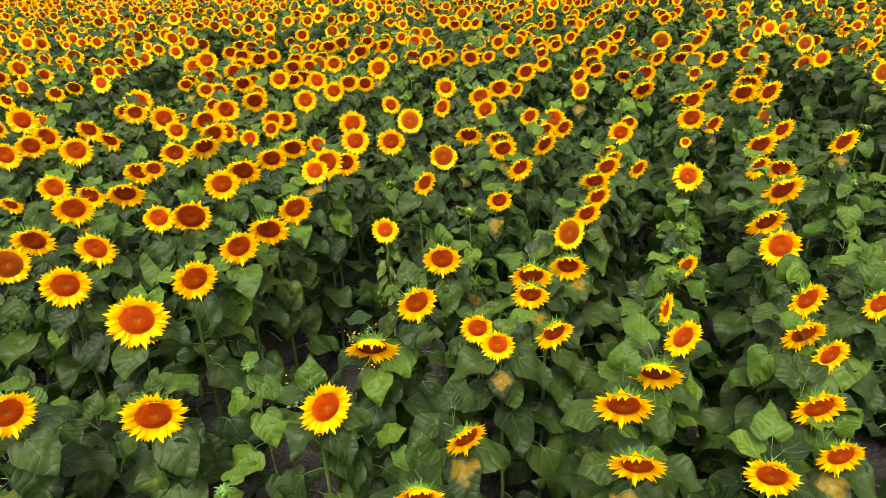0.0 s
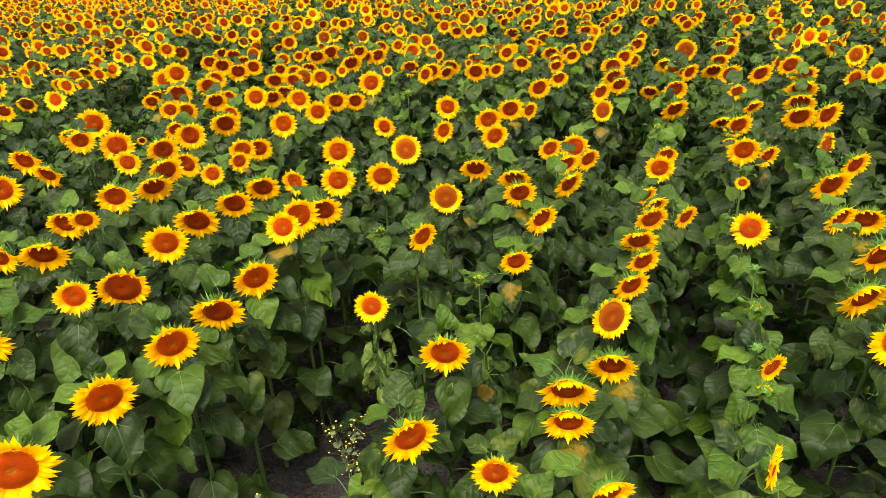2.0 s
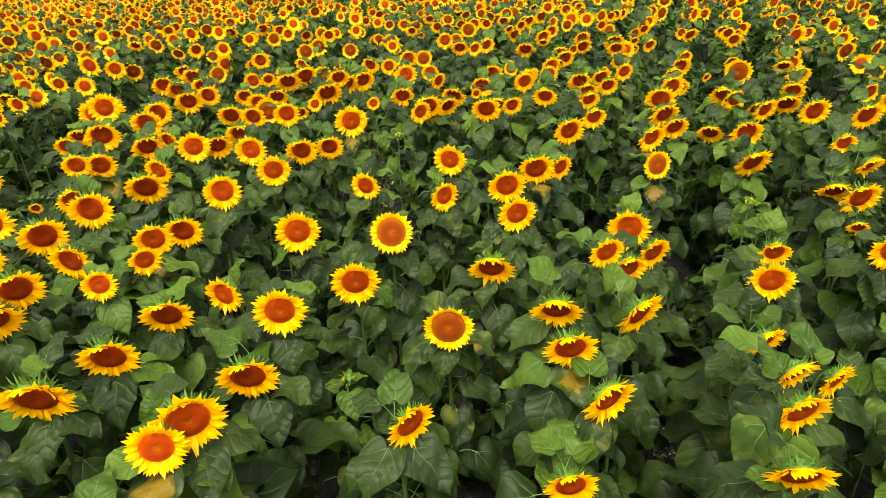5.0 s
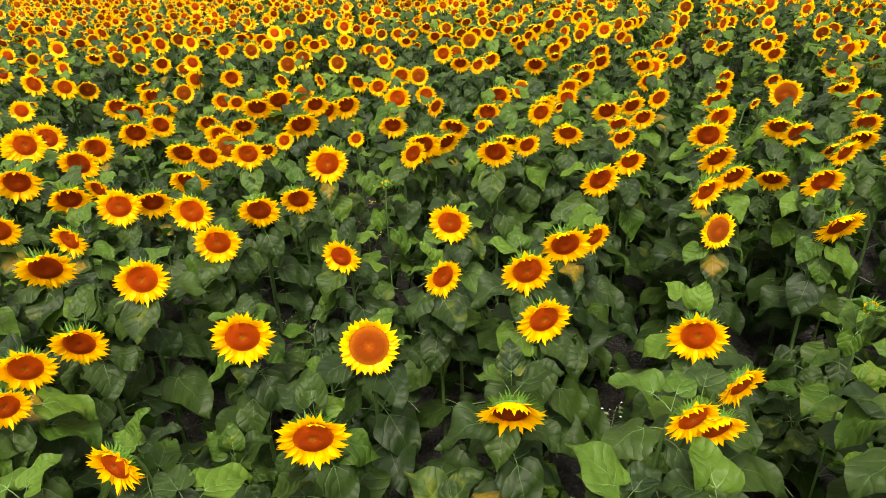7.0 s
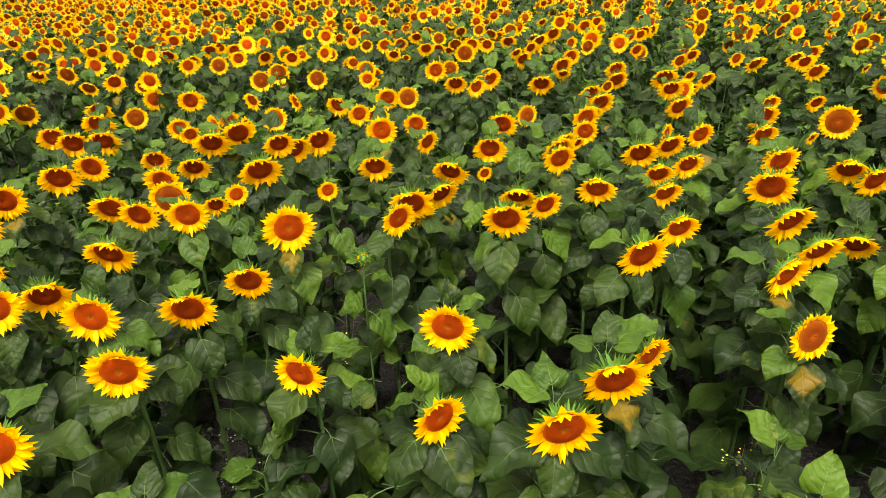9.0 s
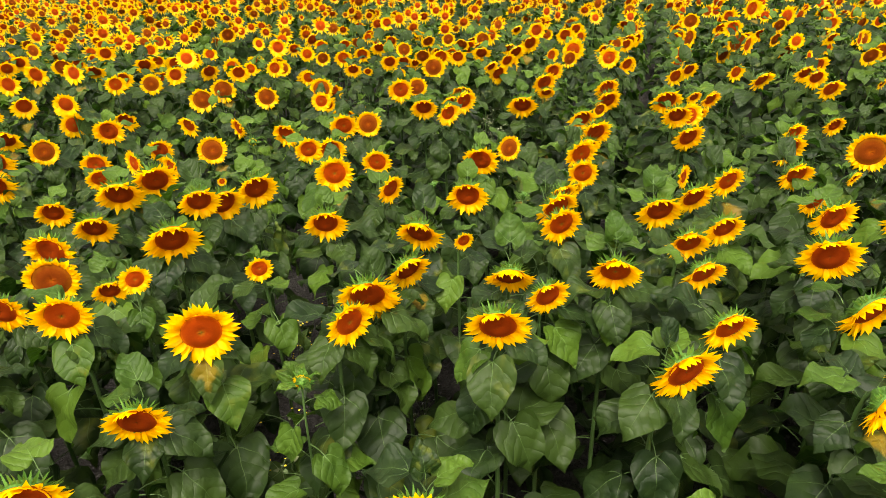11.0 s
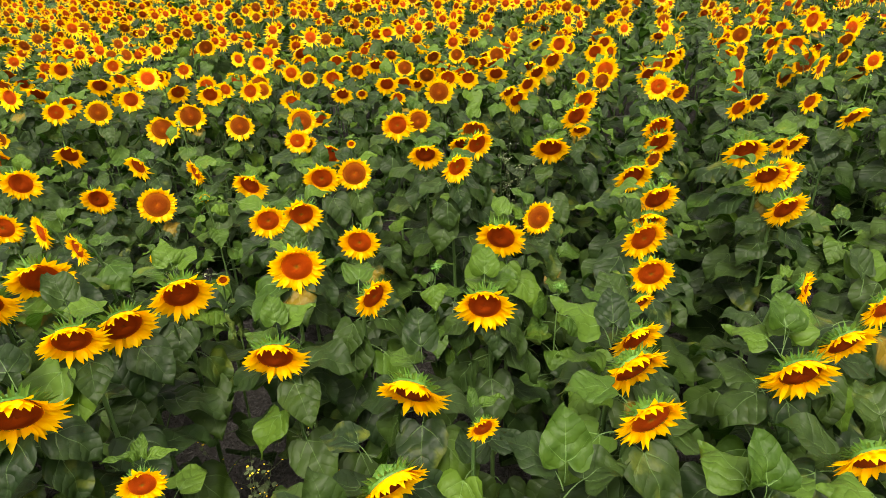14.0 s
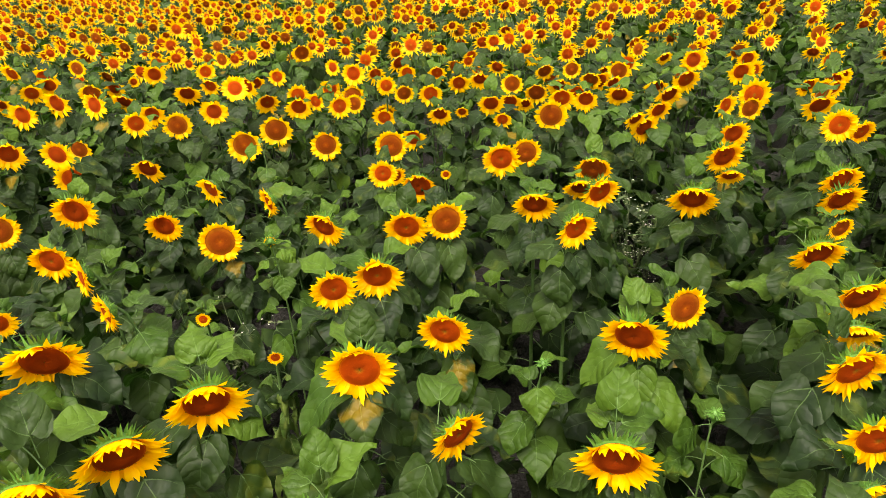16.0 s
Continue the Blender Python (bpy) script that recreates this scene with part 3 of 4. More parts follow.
# ---- ground ----
def build_ground():
    mesh = bpy.data.meshes.new("ground")
    bm = bmesh.new()
    xs = [-900, -300, -100, -45] + [-30 + 0.35 * i for i in range(130)] + [40, 100, 300, 900]
    ys = [-900, -300, -100, -30, -8] + [-2 + 1.0 * i for i in range(42)] + [60, 120, 300, 900]
    rows = []
    for y in ys:
        row = []
        for x in xs:
            ridge = 0.025 * math.cos(2 * math.pi * x / ROW_GAP) if -31 < x < 16 else 0.0
            rough = 0.03 * noise.noise((x * 1.3, y * 1.3, 0)) if abs(x) < 40 and abs(y) < 60 else 0.0
            row.append(bm.verts.new((x, y, ridge + rough - 0.03)))
        rows.append(row)
    for a, b in zip(rows, rows[1:]):
        for i in range(len(xs) - 1):
            bm.faces.new((a[i], a[i + 1], b[i + 1], b[i]))
    bm.to_mesh(mesh)
    bm.free()
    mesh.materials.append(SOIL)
    mesh.polygons.foreach_set("use_smooth", np.ones(len(mesh.polygons), dtype=bool))
    return tagged(new("ground", mesh), "dark bare soil between the sunflower rows", "ground", kind="structure")


ROW_GAP = 0.70
build_ground()

# ---- the field: for each row its plants, as distance along it, offset across it, height of the flower,
# its width, the turn of its face and how far it looks up ----
FIELD = []


def plant_row(row, plants):
    for along, off, height, size, turn, nod, disc, *kind in plants:
        FIELD.append((row, row * ROW_GAP + off, along, height, size, turn, nod, disc, kind[0] if kind else "full"))


plant_row(-16, [
    (13.00, 0.11, 1.34, 0.36, 22, -26, "dark"),
])
plant_row(-14, [
    (14.16, -0.28, 1.60, 0.29, 18, -10, "dark"), (14.46, 0.27, 1.60, 0.25, 29, 3, "fresh"), (15.15, -0.12, 1.60, 0.23, -9, 3, "ripe"),
])
plant_row(-13, [
    (12.31, -0.01, 1.32, 0.24, 8, -4, "ripe"), (13.26, 0.02, 1.33, 0.24, 31, -12, "dark"), (13.51, 0.25, 1.60, 0.29, 15, -26, "dark"),
    (13.85, 0.23, 1.33, 0.35, 12, -13, "dark"), (14.50, -0.07, 1.41, 0.32, 17, -13, "dark"), (15.08, -0.24, 1.34, 0.29, 26, -17, "dark"),
    (15.20, 0.04, 1.41, 0.25, 13, 4, "fresh"), (15.84, -0.02, 1.60, 0.29, 20, -12, "ripe"),
])
plant_row(-12, [
    (11.11, -0.35, 1.60, 0.23, 1, -25, "ripe"), (11.13, -0.31, 1.33, 0.36, 10, -26, "dark"), (11.44, -0.28, 1.60, 0.28, 30, -10, "dark"),
    (11.57, 0.15, 1.60, 0.27, 5, -5, "dark"), (11.71, 0.02, 1.33, 0.31, 24, -2, "fresh"), (12.43, 0.04, 1.18, 0.32, 4, -17, "dark"),
    (12.45, 0.01, 1.60, 0.26, 26, -2, "fresh"), (14.15, 0.06, 1.39, 0.29, 24, -16, "fresh"), (14.66, 0.09, 1.35, 0.29, 15, -3, "fresh"),
    (15.10, 0.32, 1.60, 0.21, -16, 4, "dark"), (15.49, -0.05, 1.23, 0.32, 13, -3, "dark"),
])
plant_row(-11, [
    (8.67, -0.01, 1.44, 0.36, 11, -1, "dark"), (9.78, -0.19, 1.46, 0.32, 18, -12, "dark"), (9.82, 0.01, 1.40, 0.35, 16, -15, "dark"),
    (10.21, -0.03, 1.48, 0.36, 3, -16, "dark"), (10.69, -0.01, 1.41, 0.27, 31, 3, "ripe"), (12.53, -0.25, 1.60, 0.26, 23, -2, "ripe"),
    (12.99, 0.05, 1.31, 0.33, 17, -1, "ripe"), (13.01, -0.28, 1.60, 0.26, 21, -2, "dark"), (13.52, -0.01, 1.30, 0.34, 14, -2, "ripe"),
    (14.83, 0.06, 1.34, 0.30, 12, 4, "ripe"), (14.86, 0.08, 1.60, 0.29, 5, 5, "dark"),
])
plant_row(-10, [
    (4.93, 0.02, 1.65, 0.34, 13, -2, "dark"), (7.38, 0.25, 1.56, 0.24, 12, -25, "dark"), (7.96, -0.14, 1.60, 0.34, 27, -1, "fresh"),
    (9.73, -0.18, 1.49, 0.33, 13, -19, "dark"), (10.60, -0.04, 1.36, 0.28, 8, -5, "fresh"), (10.83, -0.03, 1.60, 0.29, 12, -9, "dark"),
    (11.51, -0.13, 1.19, 0.29, 6, -9, "dark"), (12.00, -0.11, 1.31, 0.27, -27, -10, "fresh"), (13.31, 0.06, 1.29, 0.30, 12, -0, "ripe"),
    (14.06, 0.26, 1.37, 0.24, 4, -8, "fresh"), (14.43, 0.08, 1.60, 0.23, 9, -3, "fresh"), (14.58, -0.06, 1.22, 0.30, 8, -2, "ripe"),
    (15.07, -0.03, 1.60, 0.22, 10, -8, "fresh"), (15.16, 0.31, 1.60, 0.23, 6, -13, "fresh"),
])
plant_row(-10, [
    (15.81, 0.27, 1.34, 0.29, 3, -13, "fresh"), (17.22, 0.15, 1.60, 0.26, -6, -0, "dark"),
])
plant_row(-9, [
    (3.94, 0.33, 1.66, 0.29, 14, -0, "fresh"), (4.25, 0.28, 1.65, 0.29, 23, -10, "fresh"), (4.54, 0.15, 1.64, 0.31, 5, -7, "dark"),
    (5.51, 0.24, 1.65, 0.26, 18, -18, "dark"), (6.17, -0.23, 1.56, 0.36, 23, -2, "fresh"), (7.04, -0.22, 1.58, 0.23, 16, -18, "fresh"),
    (7.27, -0.01, 1.63, 0.34, 22, -11, "dark"), (7.63, -0.30, 1.78, 0.32, 19, -4, "fresh"), (7.81, 0.01, 1.59, 0.34, 6, -10, "dark"),
    (8.14, -0.15, 1.60, 0.31, 19, -8, "dark"), (8.57, -0.10, 1.62, 0.32, 16, -14, "dark"), (8.78, 0.01, 1.64, 0.28, 5, -12, "dark"),
    (9.47, -0.04, 1.46, 0.26, 12, -14, "dark"), (9.82, 0.09, 1.59, 0.20, 23, -12, "fresh"),
])
plant_row(-9, [
    (10.38, -0.10, 1.50, 0.23, -39, 4, "fresh"), (11.27, -0.01, 1.32, 0.29, 19, 6, "ripe"), (11.86, -0.09, 1.36, 0.24, -47, -6, "fresh"),
    (13.82, 0.02, 1.27, 0.26, 4, -12, "dark"), (14.18, -0.26, 1.60, 0.21, 17, -12, "ripe"), (14.24, 0.01, 1.60, 0.26, 6, -8, "fresh"),
    (14.47, 0.24, 1.38, 0.15, 3, -18, "fresh", "small"), (15.00, 0.21, 1.60, 0.26, 2, -26, "dark"),
])
plant_row(-8, [
    (4.27, 0.15, 1.64, 0.31, 24, -0, "fresh"), (4.78, 0.03, 1.58, 0.27, -10, -16, "dark"), (4.87, -0.33, 1.64, 0.29, -1, -10, "dark"),
    (5.19, 0.02, 1.75, 0.26, 21, -11, "fresh"), (5.53, 0.06, 1.59, 0.33, 19, -0, "dark"), (6.03, -0.15, 1.47, 0.11, 18, -15, "dark", "small"),
    (6.37, -0.01, 1.71, 0.23, 18, -10, "fresh"), (6.55, 0.03, 1.65, 0.27, 21, -12, "fresh"), (7.18, -0.09, 1.60, 0.30, 24, -17, "dark"),
    (7.40, -0.05, 1.59, 0.23, -18, -12, "dark"), (8.24, 0.02, 1.60, 0.30, 3, -20, "dark"), (8.50, 0.29, 1.59, 0.29, 12, -1, "ripe"),
    (8.80, -0.03, 1.57, 0.32, -9, -9, "dark"), (9.12, -0.01, 1.58, 0.27, 11, -21, "dark"),
])
plant_row(-8, [
    (9.40, -0.03, 1.69, 0.32, 12, -24, "dark"), (9.64, 0.06, 1.70, 0.32, 22, -19, "dark"), (10.05, -0.14, 1.63, 0.20, -37, -1, "fresh"),
    (10.47, -0.05, 1.36, 0.08, 14, 5, "fresh", "small"), 
    (11.16, -0.17, 1.47, 0.17, 17, -2, "fresh", "bud"), (11.48, -0.01, 1.46, 0.28, -19, -13, "dark"), (12.05, 0.09, 1.62, 0.21, 8, -2, "fresh"),
    (12.27, 0.05, 1.52, 0.16, 30, -10, "dark", "small"), (12.72, -0.02, 1.27, 0.29, -1, -16, "broad"), (12.79, -0.29, 1.55, 0.27, 8, 1, "ripe"),
    (12.88, 0.14, 1.33, 0.09, 5, -6, "fresh", "small"), (13.60, -0.26, 1.60, 0.23, 2, -23, "dark"), (13.96, 0.19, 1.49, 0.18, -0, -11, "fresh"),
])
plant_row(-8, [
    (14.07, 0.03, 1.60, 0.26, 1, -22, "dark"), (14.48, 0.06, 1.52, 0.25, 0, -22, "dark"), (14.61, 0.17, 1.48, 0.20, -0, -25, "dark"),
    (14.87, -0.07, 1.60, 0.24, 0, -3, "ripe"), (15.06, 0.13, 1.48, 0.26, -1, -16, "ripe"), (15.53, 0.23, 1.46, 0.28, -2, -26, "dark"),
    (15.55, 0.05, 1.60, 0.23, 20, -24, "ripe"), (15.71, 0.31, 1.60, 0.22, 9, -6, "ripe"),
])
plant_row(-7, [
    (3.11, 0.05, 1.64, 0.19, -5, -15, "dark"), (3.54, -0.01, 1.60, 0.27, 12, 2, "fresh"), (5.10, -0.08, 1.62, 0.24, 9, -3, "fresh"),
    (5.40, 0.05, 1.65, 0.31, 29, -11, "dark"), (5.82, 0.00, 1.65, 0.31, 17, -4, "dark"), (5.87, -0.22, 1.68, 0.21, 36, -9, "fresh"),
    (6.28, 0.05, 1.64, 0.32, 17, -18, "dark"), (6.58, -0.10, 1.65, 0.24, -14, -7, "fresh"), (6.89, 0.01, 1.75, 0.27, 20, -2, "fresh"),
    (7.11, 0.06, 1.70, 0.26, 22, -18, "dark"), (7.71, -0.17, 1.60, 0.31, -4, -20, "dark"), (8.10, 0.10, 1.70, 0.27, 10, -7, "fresh"),
    (8.13, -0.32, 1.64, 0.27, -2, -13, "dark"), (8.44, 0.21, 1.71, 0.16, 27, -1, "fresh", "small"),
])
plant_row(-7, [
    (8.46, 0.01, 1.61, 0.18, 17, -15, "dark"), (8.82, 0.14, 1.74, 0.32, 22, -21, "dark"), (9.13, 0.11, 1.83, 0.25, 21, -19, "dark"),
    (9.42, 0.04, 1.69, 0.29, 35, -18, "dark"), (9.75, 0.07, 1.66, 0.30, 27, -16, "dark"), (10.39, -0.22, 1.33, 0.08, 17, -2, "fresh", "withered"),
    (10.60, 0.01, 1.64, 0.23, 16, -5, "fresh"), (10.99, -0.01, 1.51, 0.28, 10, -9, "fresh"), (11.43, -0.08, 1.58, 0.27, 5, -11, "fresh"),
    (11.71, 0.03, 1.52, 0.26, 11, 2, "ripe"), (12.57, 0.04, 1.63, 0.28, 6, -5, "fresh"), (12.90, 0.10, 1.58, 0.24, 6, -2, "ripe"),
    (13.95, -0.05, 1.57, 0.30, -3, -5, "ripe"), (14.45, -0.11, 1.60, 0.28, -3, -11, "fresh"),
])
plant_row(-7, [
    (14.48, 0.11, 1.60, 0.25, -4, -12, "dark"), (15.42, 0.14, 1.55, 0.23, 23, -19, "dark"), (15.62, -0.05, 1.51, 0.29, 18, -14, "dark"),
    (15.75, 0.12, 1.60, 0.26, -7, -7, "ripe"),
])
plant_row(-6, [
    (2.41, 0.18, 1.60, 0.28, 28, 1, "ripe"), (2.73, 0.03, 1.60, 0.30, 11, -14, "dark"), (3.04, 0.11, 1.72, 0.29, 21, -10, "fresh"),
    (3.41, -0.15, 1.65, 0.24, -2, -8, "dark"), (3.54, 0.07, 1.64, 0.30, 15, -20, "dark"), (3.86, -0.08, 1.69, 0.26, 6, -12, "dark"),
    (3.90, 0.05, 1.71, 0.20, 20, -14, "fresh"), (4.27, -0.05, 1.72, 0.27, 16, -8, "fresh"), (4.55, 0.04, 1.70, 0.29, 31, -23, "dark"),
    (4.73, 0.01, 1.76, 0.28, 33, -15, "dark"), (5.08, 0.14, 1.61, 0.20, 18, 6, "fresh"), (5.28, -0.30, 1.59, 0.28, -6, -8, "dark"),
    (5.36, 0.20, 1.63, 0.20, 34, -3, "fresh"), (5.55, 0.10, 1.66, 0.25, 21, -7, "fresh"),
])
plant_row(-6, [
    (5.85, 0.04, 1.57, 0.27, 11, -10, "dark"), (6.28, 0.05, 1.68, 0.28, 18, 2, "fresh"), (6.77, 0.14, 1.67, 0.27, 12, -6, "fresh"),
    (6.99, -0.21, 1.73, 0.27, 3, -1, "fresh"), (7.26, 0.08, 1.66, 0.28, 9, -15, "dark"), (7.76, 0.04, 1.53, 0.27, 6, -14, "dark"),
    (8.23, 0.02, 1.63, 0.33, 15, -3, "fresh"), (8.74, 0.01, 1.67, 0.15, 19, 1, "fresh", "small"), (9.56, -0.04, 1.55, 0.28, 3, -16, "dark"),
    (9.99, 0.23, 1.63, 0.22, 41, -10, "fresh"), (10.13, -0.24, 1.65, 0.29, 8, -2, "fresh"), (10.56, -0.10, 1.59, 0.24, -5, -6, "fresh"),
    (10.84, 0.24, 1.33, 0.10, -2, 8, "fresh", "young"), (11.43, 0.20, 1.74, 0.22, 26, -7, "fresh"),
])
plant_row(-6, [
    (11.79, -0.14, 1.68, 0.26, -2, -21, "dark"), (12.14, 0.14, 1.66, 0.26, 26, -12, "fresh"), (12.32, -0.02, 1.60, 0.23, -2, -30, "dark"),
    (12.85, -0.08, 1.53, 0.27, -5, -18, "ripe"), (13.96, -0.03, 1.60, 0.21, 30, -25, "dark"), (14.11, 0.02, 1.49, 0.29, 29, -14, "dark"),
    (14.21, 0.11, 1.62, 0.24, 24, -21, "dark"), (14.64, -0.32, 1.62, 0.26, -4, -26, "dark"), (14.79, 0.10, 1.62, 0.29, 24, -22, "dark"),
    (14.97, -0.01, 1.42, 0.25, 15, 6, "dark"), (15.40, -0.11, 1.55, 0.26, -3, -34, "dark"), (15.64, 0.13, 1.58, 0.32, 18, -18, "fresh"),
    (17.97, -0.01, 1.31, 0.25, -12, -3, "ripe"),
])
plant_row(-5, [
    (2.37, 0.02, 1.56, 0.30, 24, -3, "fresh"), (2.75, -0.11, 1.61, 0.28, 2, -3, "fresh"), (3.15, 0.08, 1.68, 0.22, 20, 5, "fresh"),
    (3.47, 0.06, 1.55, 0.31, 14, -11, "broad"), (3.82, 0.10, 1.68, 0.28, 20, -6, "fresh"), (4.24, -0.02, 1.63, 0.32, 8, -19, "dark"),
    (4.55, 0.06, 1.64, 0.28, 12, -16, "dark"), (4.96, 0.01, 1.60, 0.28, 9, -18, "dark"), (5.35, 0.04, 1.50, 0.24, -18, 1, "fresh"),
    (6.27, -0.07, 1.45, 0.32, 12, 0, "fresh"), (7.27, -0.06, 1.40, 0.26, -16, -3, "dark"), (8.11, -0.13, 1.56, 0.17, 3, -5, "fresh", "bud"),
    (8.31, 0.01, 1.74, 0.23, 35, -5, "fresh"), (8.53, 0.00, 1.74, 0.29, 2, -20, "dark"),
])
plant_row(-5, [
    (8.64, 0.00, 1.64, 0.22, 13, -20, "dark"), (8.98, 0.02, 1.63, 0.26, 30, -22, "dark"), (9.22, 0.25, 1.70, 0.12, 18, -7, "fresh", "small"),
    (9.42, -0.07, 1.62, 0.28, -20, -23, "dark"), (10.17, 0.01, 1.55, 0.29, -6, -9, "dark"), (10.81, 0.27, 1.32, 0.09, -15, 10, "fresh", "young"),
    (10.92, -0.09, 1.53, 0.30, -16, -14, "dark"), (11.21, 0.07, 1.54, 0.22, 19, 5, "ripe"), (12.50, -0.07, 1.55, 0.31, -9, -24, "dark"),
    (12.90, 0.10, 1.58, 0.18, -5, -34, "fresh"), (13.18, 0.03, 1.61, 0.28, 14, -15, "dark"), (13.73, 0.04, 1.61, 0.25, 7, -9, "dark"),
    (15.06, 0.10, 1.60, 0.32, -1, -3, "fresh"),
])
plant_row(-4, [
    (1.37, 0.11, 1.60, 0.25, 45, 2, "fresh"), (2.21, 0.04, 1.55, 0.34, 22, 4, "fresh"), (2.62, 0.11, 1.60, 0.28, 35, -6, "fresh"),
    (3.00, 0.16, 1.64, 0.27, 32, -7, "fresh"), (3.40, 0.10, 1.57, 0.30, 8, -16, "dark"), (3.76, 0.09, 1.58, 0.28, 30, -9, "fresh"),
    (4.08, 0.10, 1.76, 0.22, 14, 7, "fresh"), (4.20, 0.14, 1.79, 0.28, 25, -2, "fresh"), (4.64, 0.04, 1.63, 0.28, 7, -14, "dark"),
    (5.06, -0.07, 1.68, 0.27, 8, -2, "fresh"), (5.19, 0.18, 1.23, 0.17, 5, 2, "fresh", "bud"), (5.75, -0.05, 1.46, 0.30, 7, -5, "fresh"),
    (6.32, -0.08, 1.51, 0.29, 6, 19, "ripe"), (7.13, -0.02, 1.45, 0.25, 30, 1, "fresh"),
])
plant_row(-4, [
    (7.59, -0.14, 1.57, 0.28, -10, -4, "fresh"), (8.36, -0.07, 1.79, 0.28, -9, -18, "dark"), (8.71, 0.07, 1.74, 0.21, 14, -12, "dark"),
    (8.89, 0.34, 1.80, 0.24, -15, -21, "fresh"), (8.92, -0.14, 1.69, 0.25, -9, -32, "dark"), (9.24, 0.05, 1.84, 0.23, 13, -12, "fresh"),
    (9.51, -0.01, 1.81, 0.26, 20, -21, "fresh"), (9.70, -0.01, 1.80, 0.21, 19, -18, "dark"), (10.26, -0.00, 1.62, 0.13, 20, -17, "dark", "small"),
    (10.47, 0.03, 1.65, 0.23, -2, -6, "fresh"), (10.80, -0.02, 1.67, 0.26, 13, -10, "fresh"), (11.09, 0.00, 1.65, 0.20, -9, -35, "fresh"),
    (11.37, 0.03, 1.66, 0.27, 8, -18, "dark"), (11.76, -0.12, 1.65, 0.26, 7, -19, "dark"),
])
plant_row(-4, [
    (12.17, -0.01, 1.62, 0.15, 18, -7, "ripe", "small"), (12.75, 0.02, 1.56, 0.28, 10, -19, "dark"), (12.77, -0.00, 1.68, 0.26, 11, -17, "dark"),
    (13.27, -0.03, 1.86, 0.23, -7, -1, "fresh"), (13.67, 0.14, 1.72, 0.21, 17, -15, "fresh"), (14.05, -0.12, 1.79, 0.27, 6, -29, "dark"),
    (15.48, 0.04, 1.61, 0.23, 14, -14, "fresh"), (15.50, -0.17, 1.61, 0.24, 16, -22, "dark"),
])
plant_row(-3, [
    (1.71, -0.12, 1.43, 0.31, 19, -4, "fresh"), (2.19, 0.07, 1.41, 0.10, 15, 7, "fresh", "young"),
    (3.90, 0.06, 1.42, 0.21, 4, 8, "fresh", "withered"), (4.75, 0.03, 1.47, 0.24, 38, -6, "fresh"),
    (5.50, -0.08, 1.44, 0.27, -0, 7, "ripe"), (6.13, -0.04, 1.47, 0.29, -5, -20, "dark"), (6.66, -0.03, 1.59, 0.27, 13, -6, "fresh"),
    (7.02, -0.20, 1.63, 0.29, 6, -8, "fresh"), (7.30, -0.06, 1.67, 0.29, 2, -13, "dark"), (7.64, 0.05, 1.57, 0.22, 29, -8, "fresh"),
    (8.50, -0.05, 1.60, 0.30, 13, -11, "dark"), (8.77, 0.12, 1.66, 0.24, 8, -14, "fresh"), (9.07, 0.02, 1.74, 0.22, 11, -19, "fresh"),
])
plant_row(-3, [
    (9.33, -0.04, 1.76, 0.22, -3, -20, "fresh"), (9.50, 0.13, 1.78, 0.22, 6, -16, "dark"), (9.68, -0.18, 1.77, 0.26, -2, -18, "dark"),
    (9.92, -0.00, 1.76, 0.24, 11, -20, "dark"), (10.22, 0.20, 1.76, 0.22, 12, -12, "fresh"), (10.43, -0.04, 1.69, 0.17, 45, 7, "fresh", "small"),
    (11.43, 0.02, 1.64, 0.27, 10, -18, "dark"), (11.65, -0.07, 1.75, 0.25, -4, -22, "dark"), (11.84, 0.03, 1.69, 0.24, 2, 5, "fresh"),
    (11.96, 0.11, 1.68, 0.18, 14, -23, "dark"), (12.09, -0.15, 1.75, 0.29, -4, -20, "dark"), (12.36, 0.08, 1.72, 0.15, 10, -20, "dark", "small"),
    (12.78, 0.25, 1.60, 0.23, 21, -19, "fresh"), (13.74, -0.05, 1.59, 0.24, 13, -13, "fresh"),
])
plant_row(-3, [
    (13.75, 0.08, 1.66, 0.22, 12, -22, "dark"),
])
plant_row(-2, [
    (1.47, -0.24, 1.39, 0.08, 18, 14, "fresh", "young"), (1.92, 0.01, 1.53, 0.26, 37, 9, "fresh"), (2.48, -0.04, 1.47, 0.30, 1, -26, "dark"),
    (2.93, 0.03, 1.49, 0.26, 23, -3, "fresh"), (3.65, -0.09, 1.39, 0.28, -1, -6, "fresh"), (4.37, -0.14, 1.42, 0.17, -2, 6, "fresh", "bud"),
    (4.69, 0.01, 1.41, 0.22, 2, -8, "dark"), (5.03, 0.09, 1.58, 0.25, 26, -8, "dark"), (5.18, -0.10, 1.68, 0.25, 1, -15, "dark"),
    (5.48, -0.22, 1.67, 0.26, -6, -24, "dark"), (5.72, 0.14, 1.57, 0.27, 33, -15, "dark"), (5.99, -0.07, 1.74, 0.21, 15, -9, "fresh"),
    (6.18, 0.03, 1.56, 0.23, 11, -13, "fresh"), (6.61, 0.14, 1.46, 0.24, 24, -11, "fresh"),
])
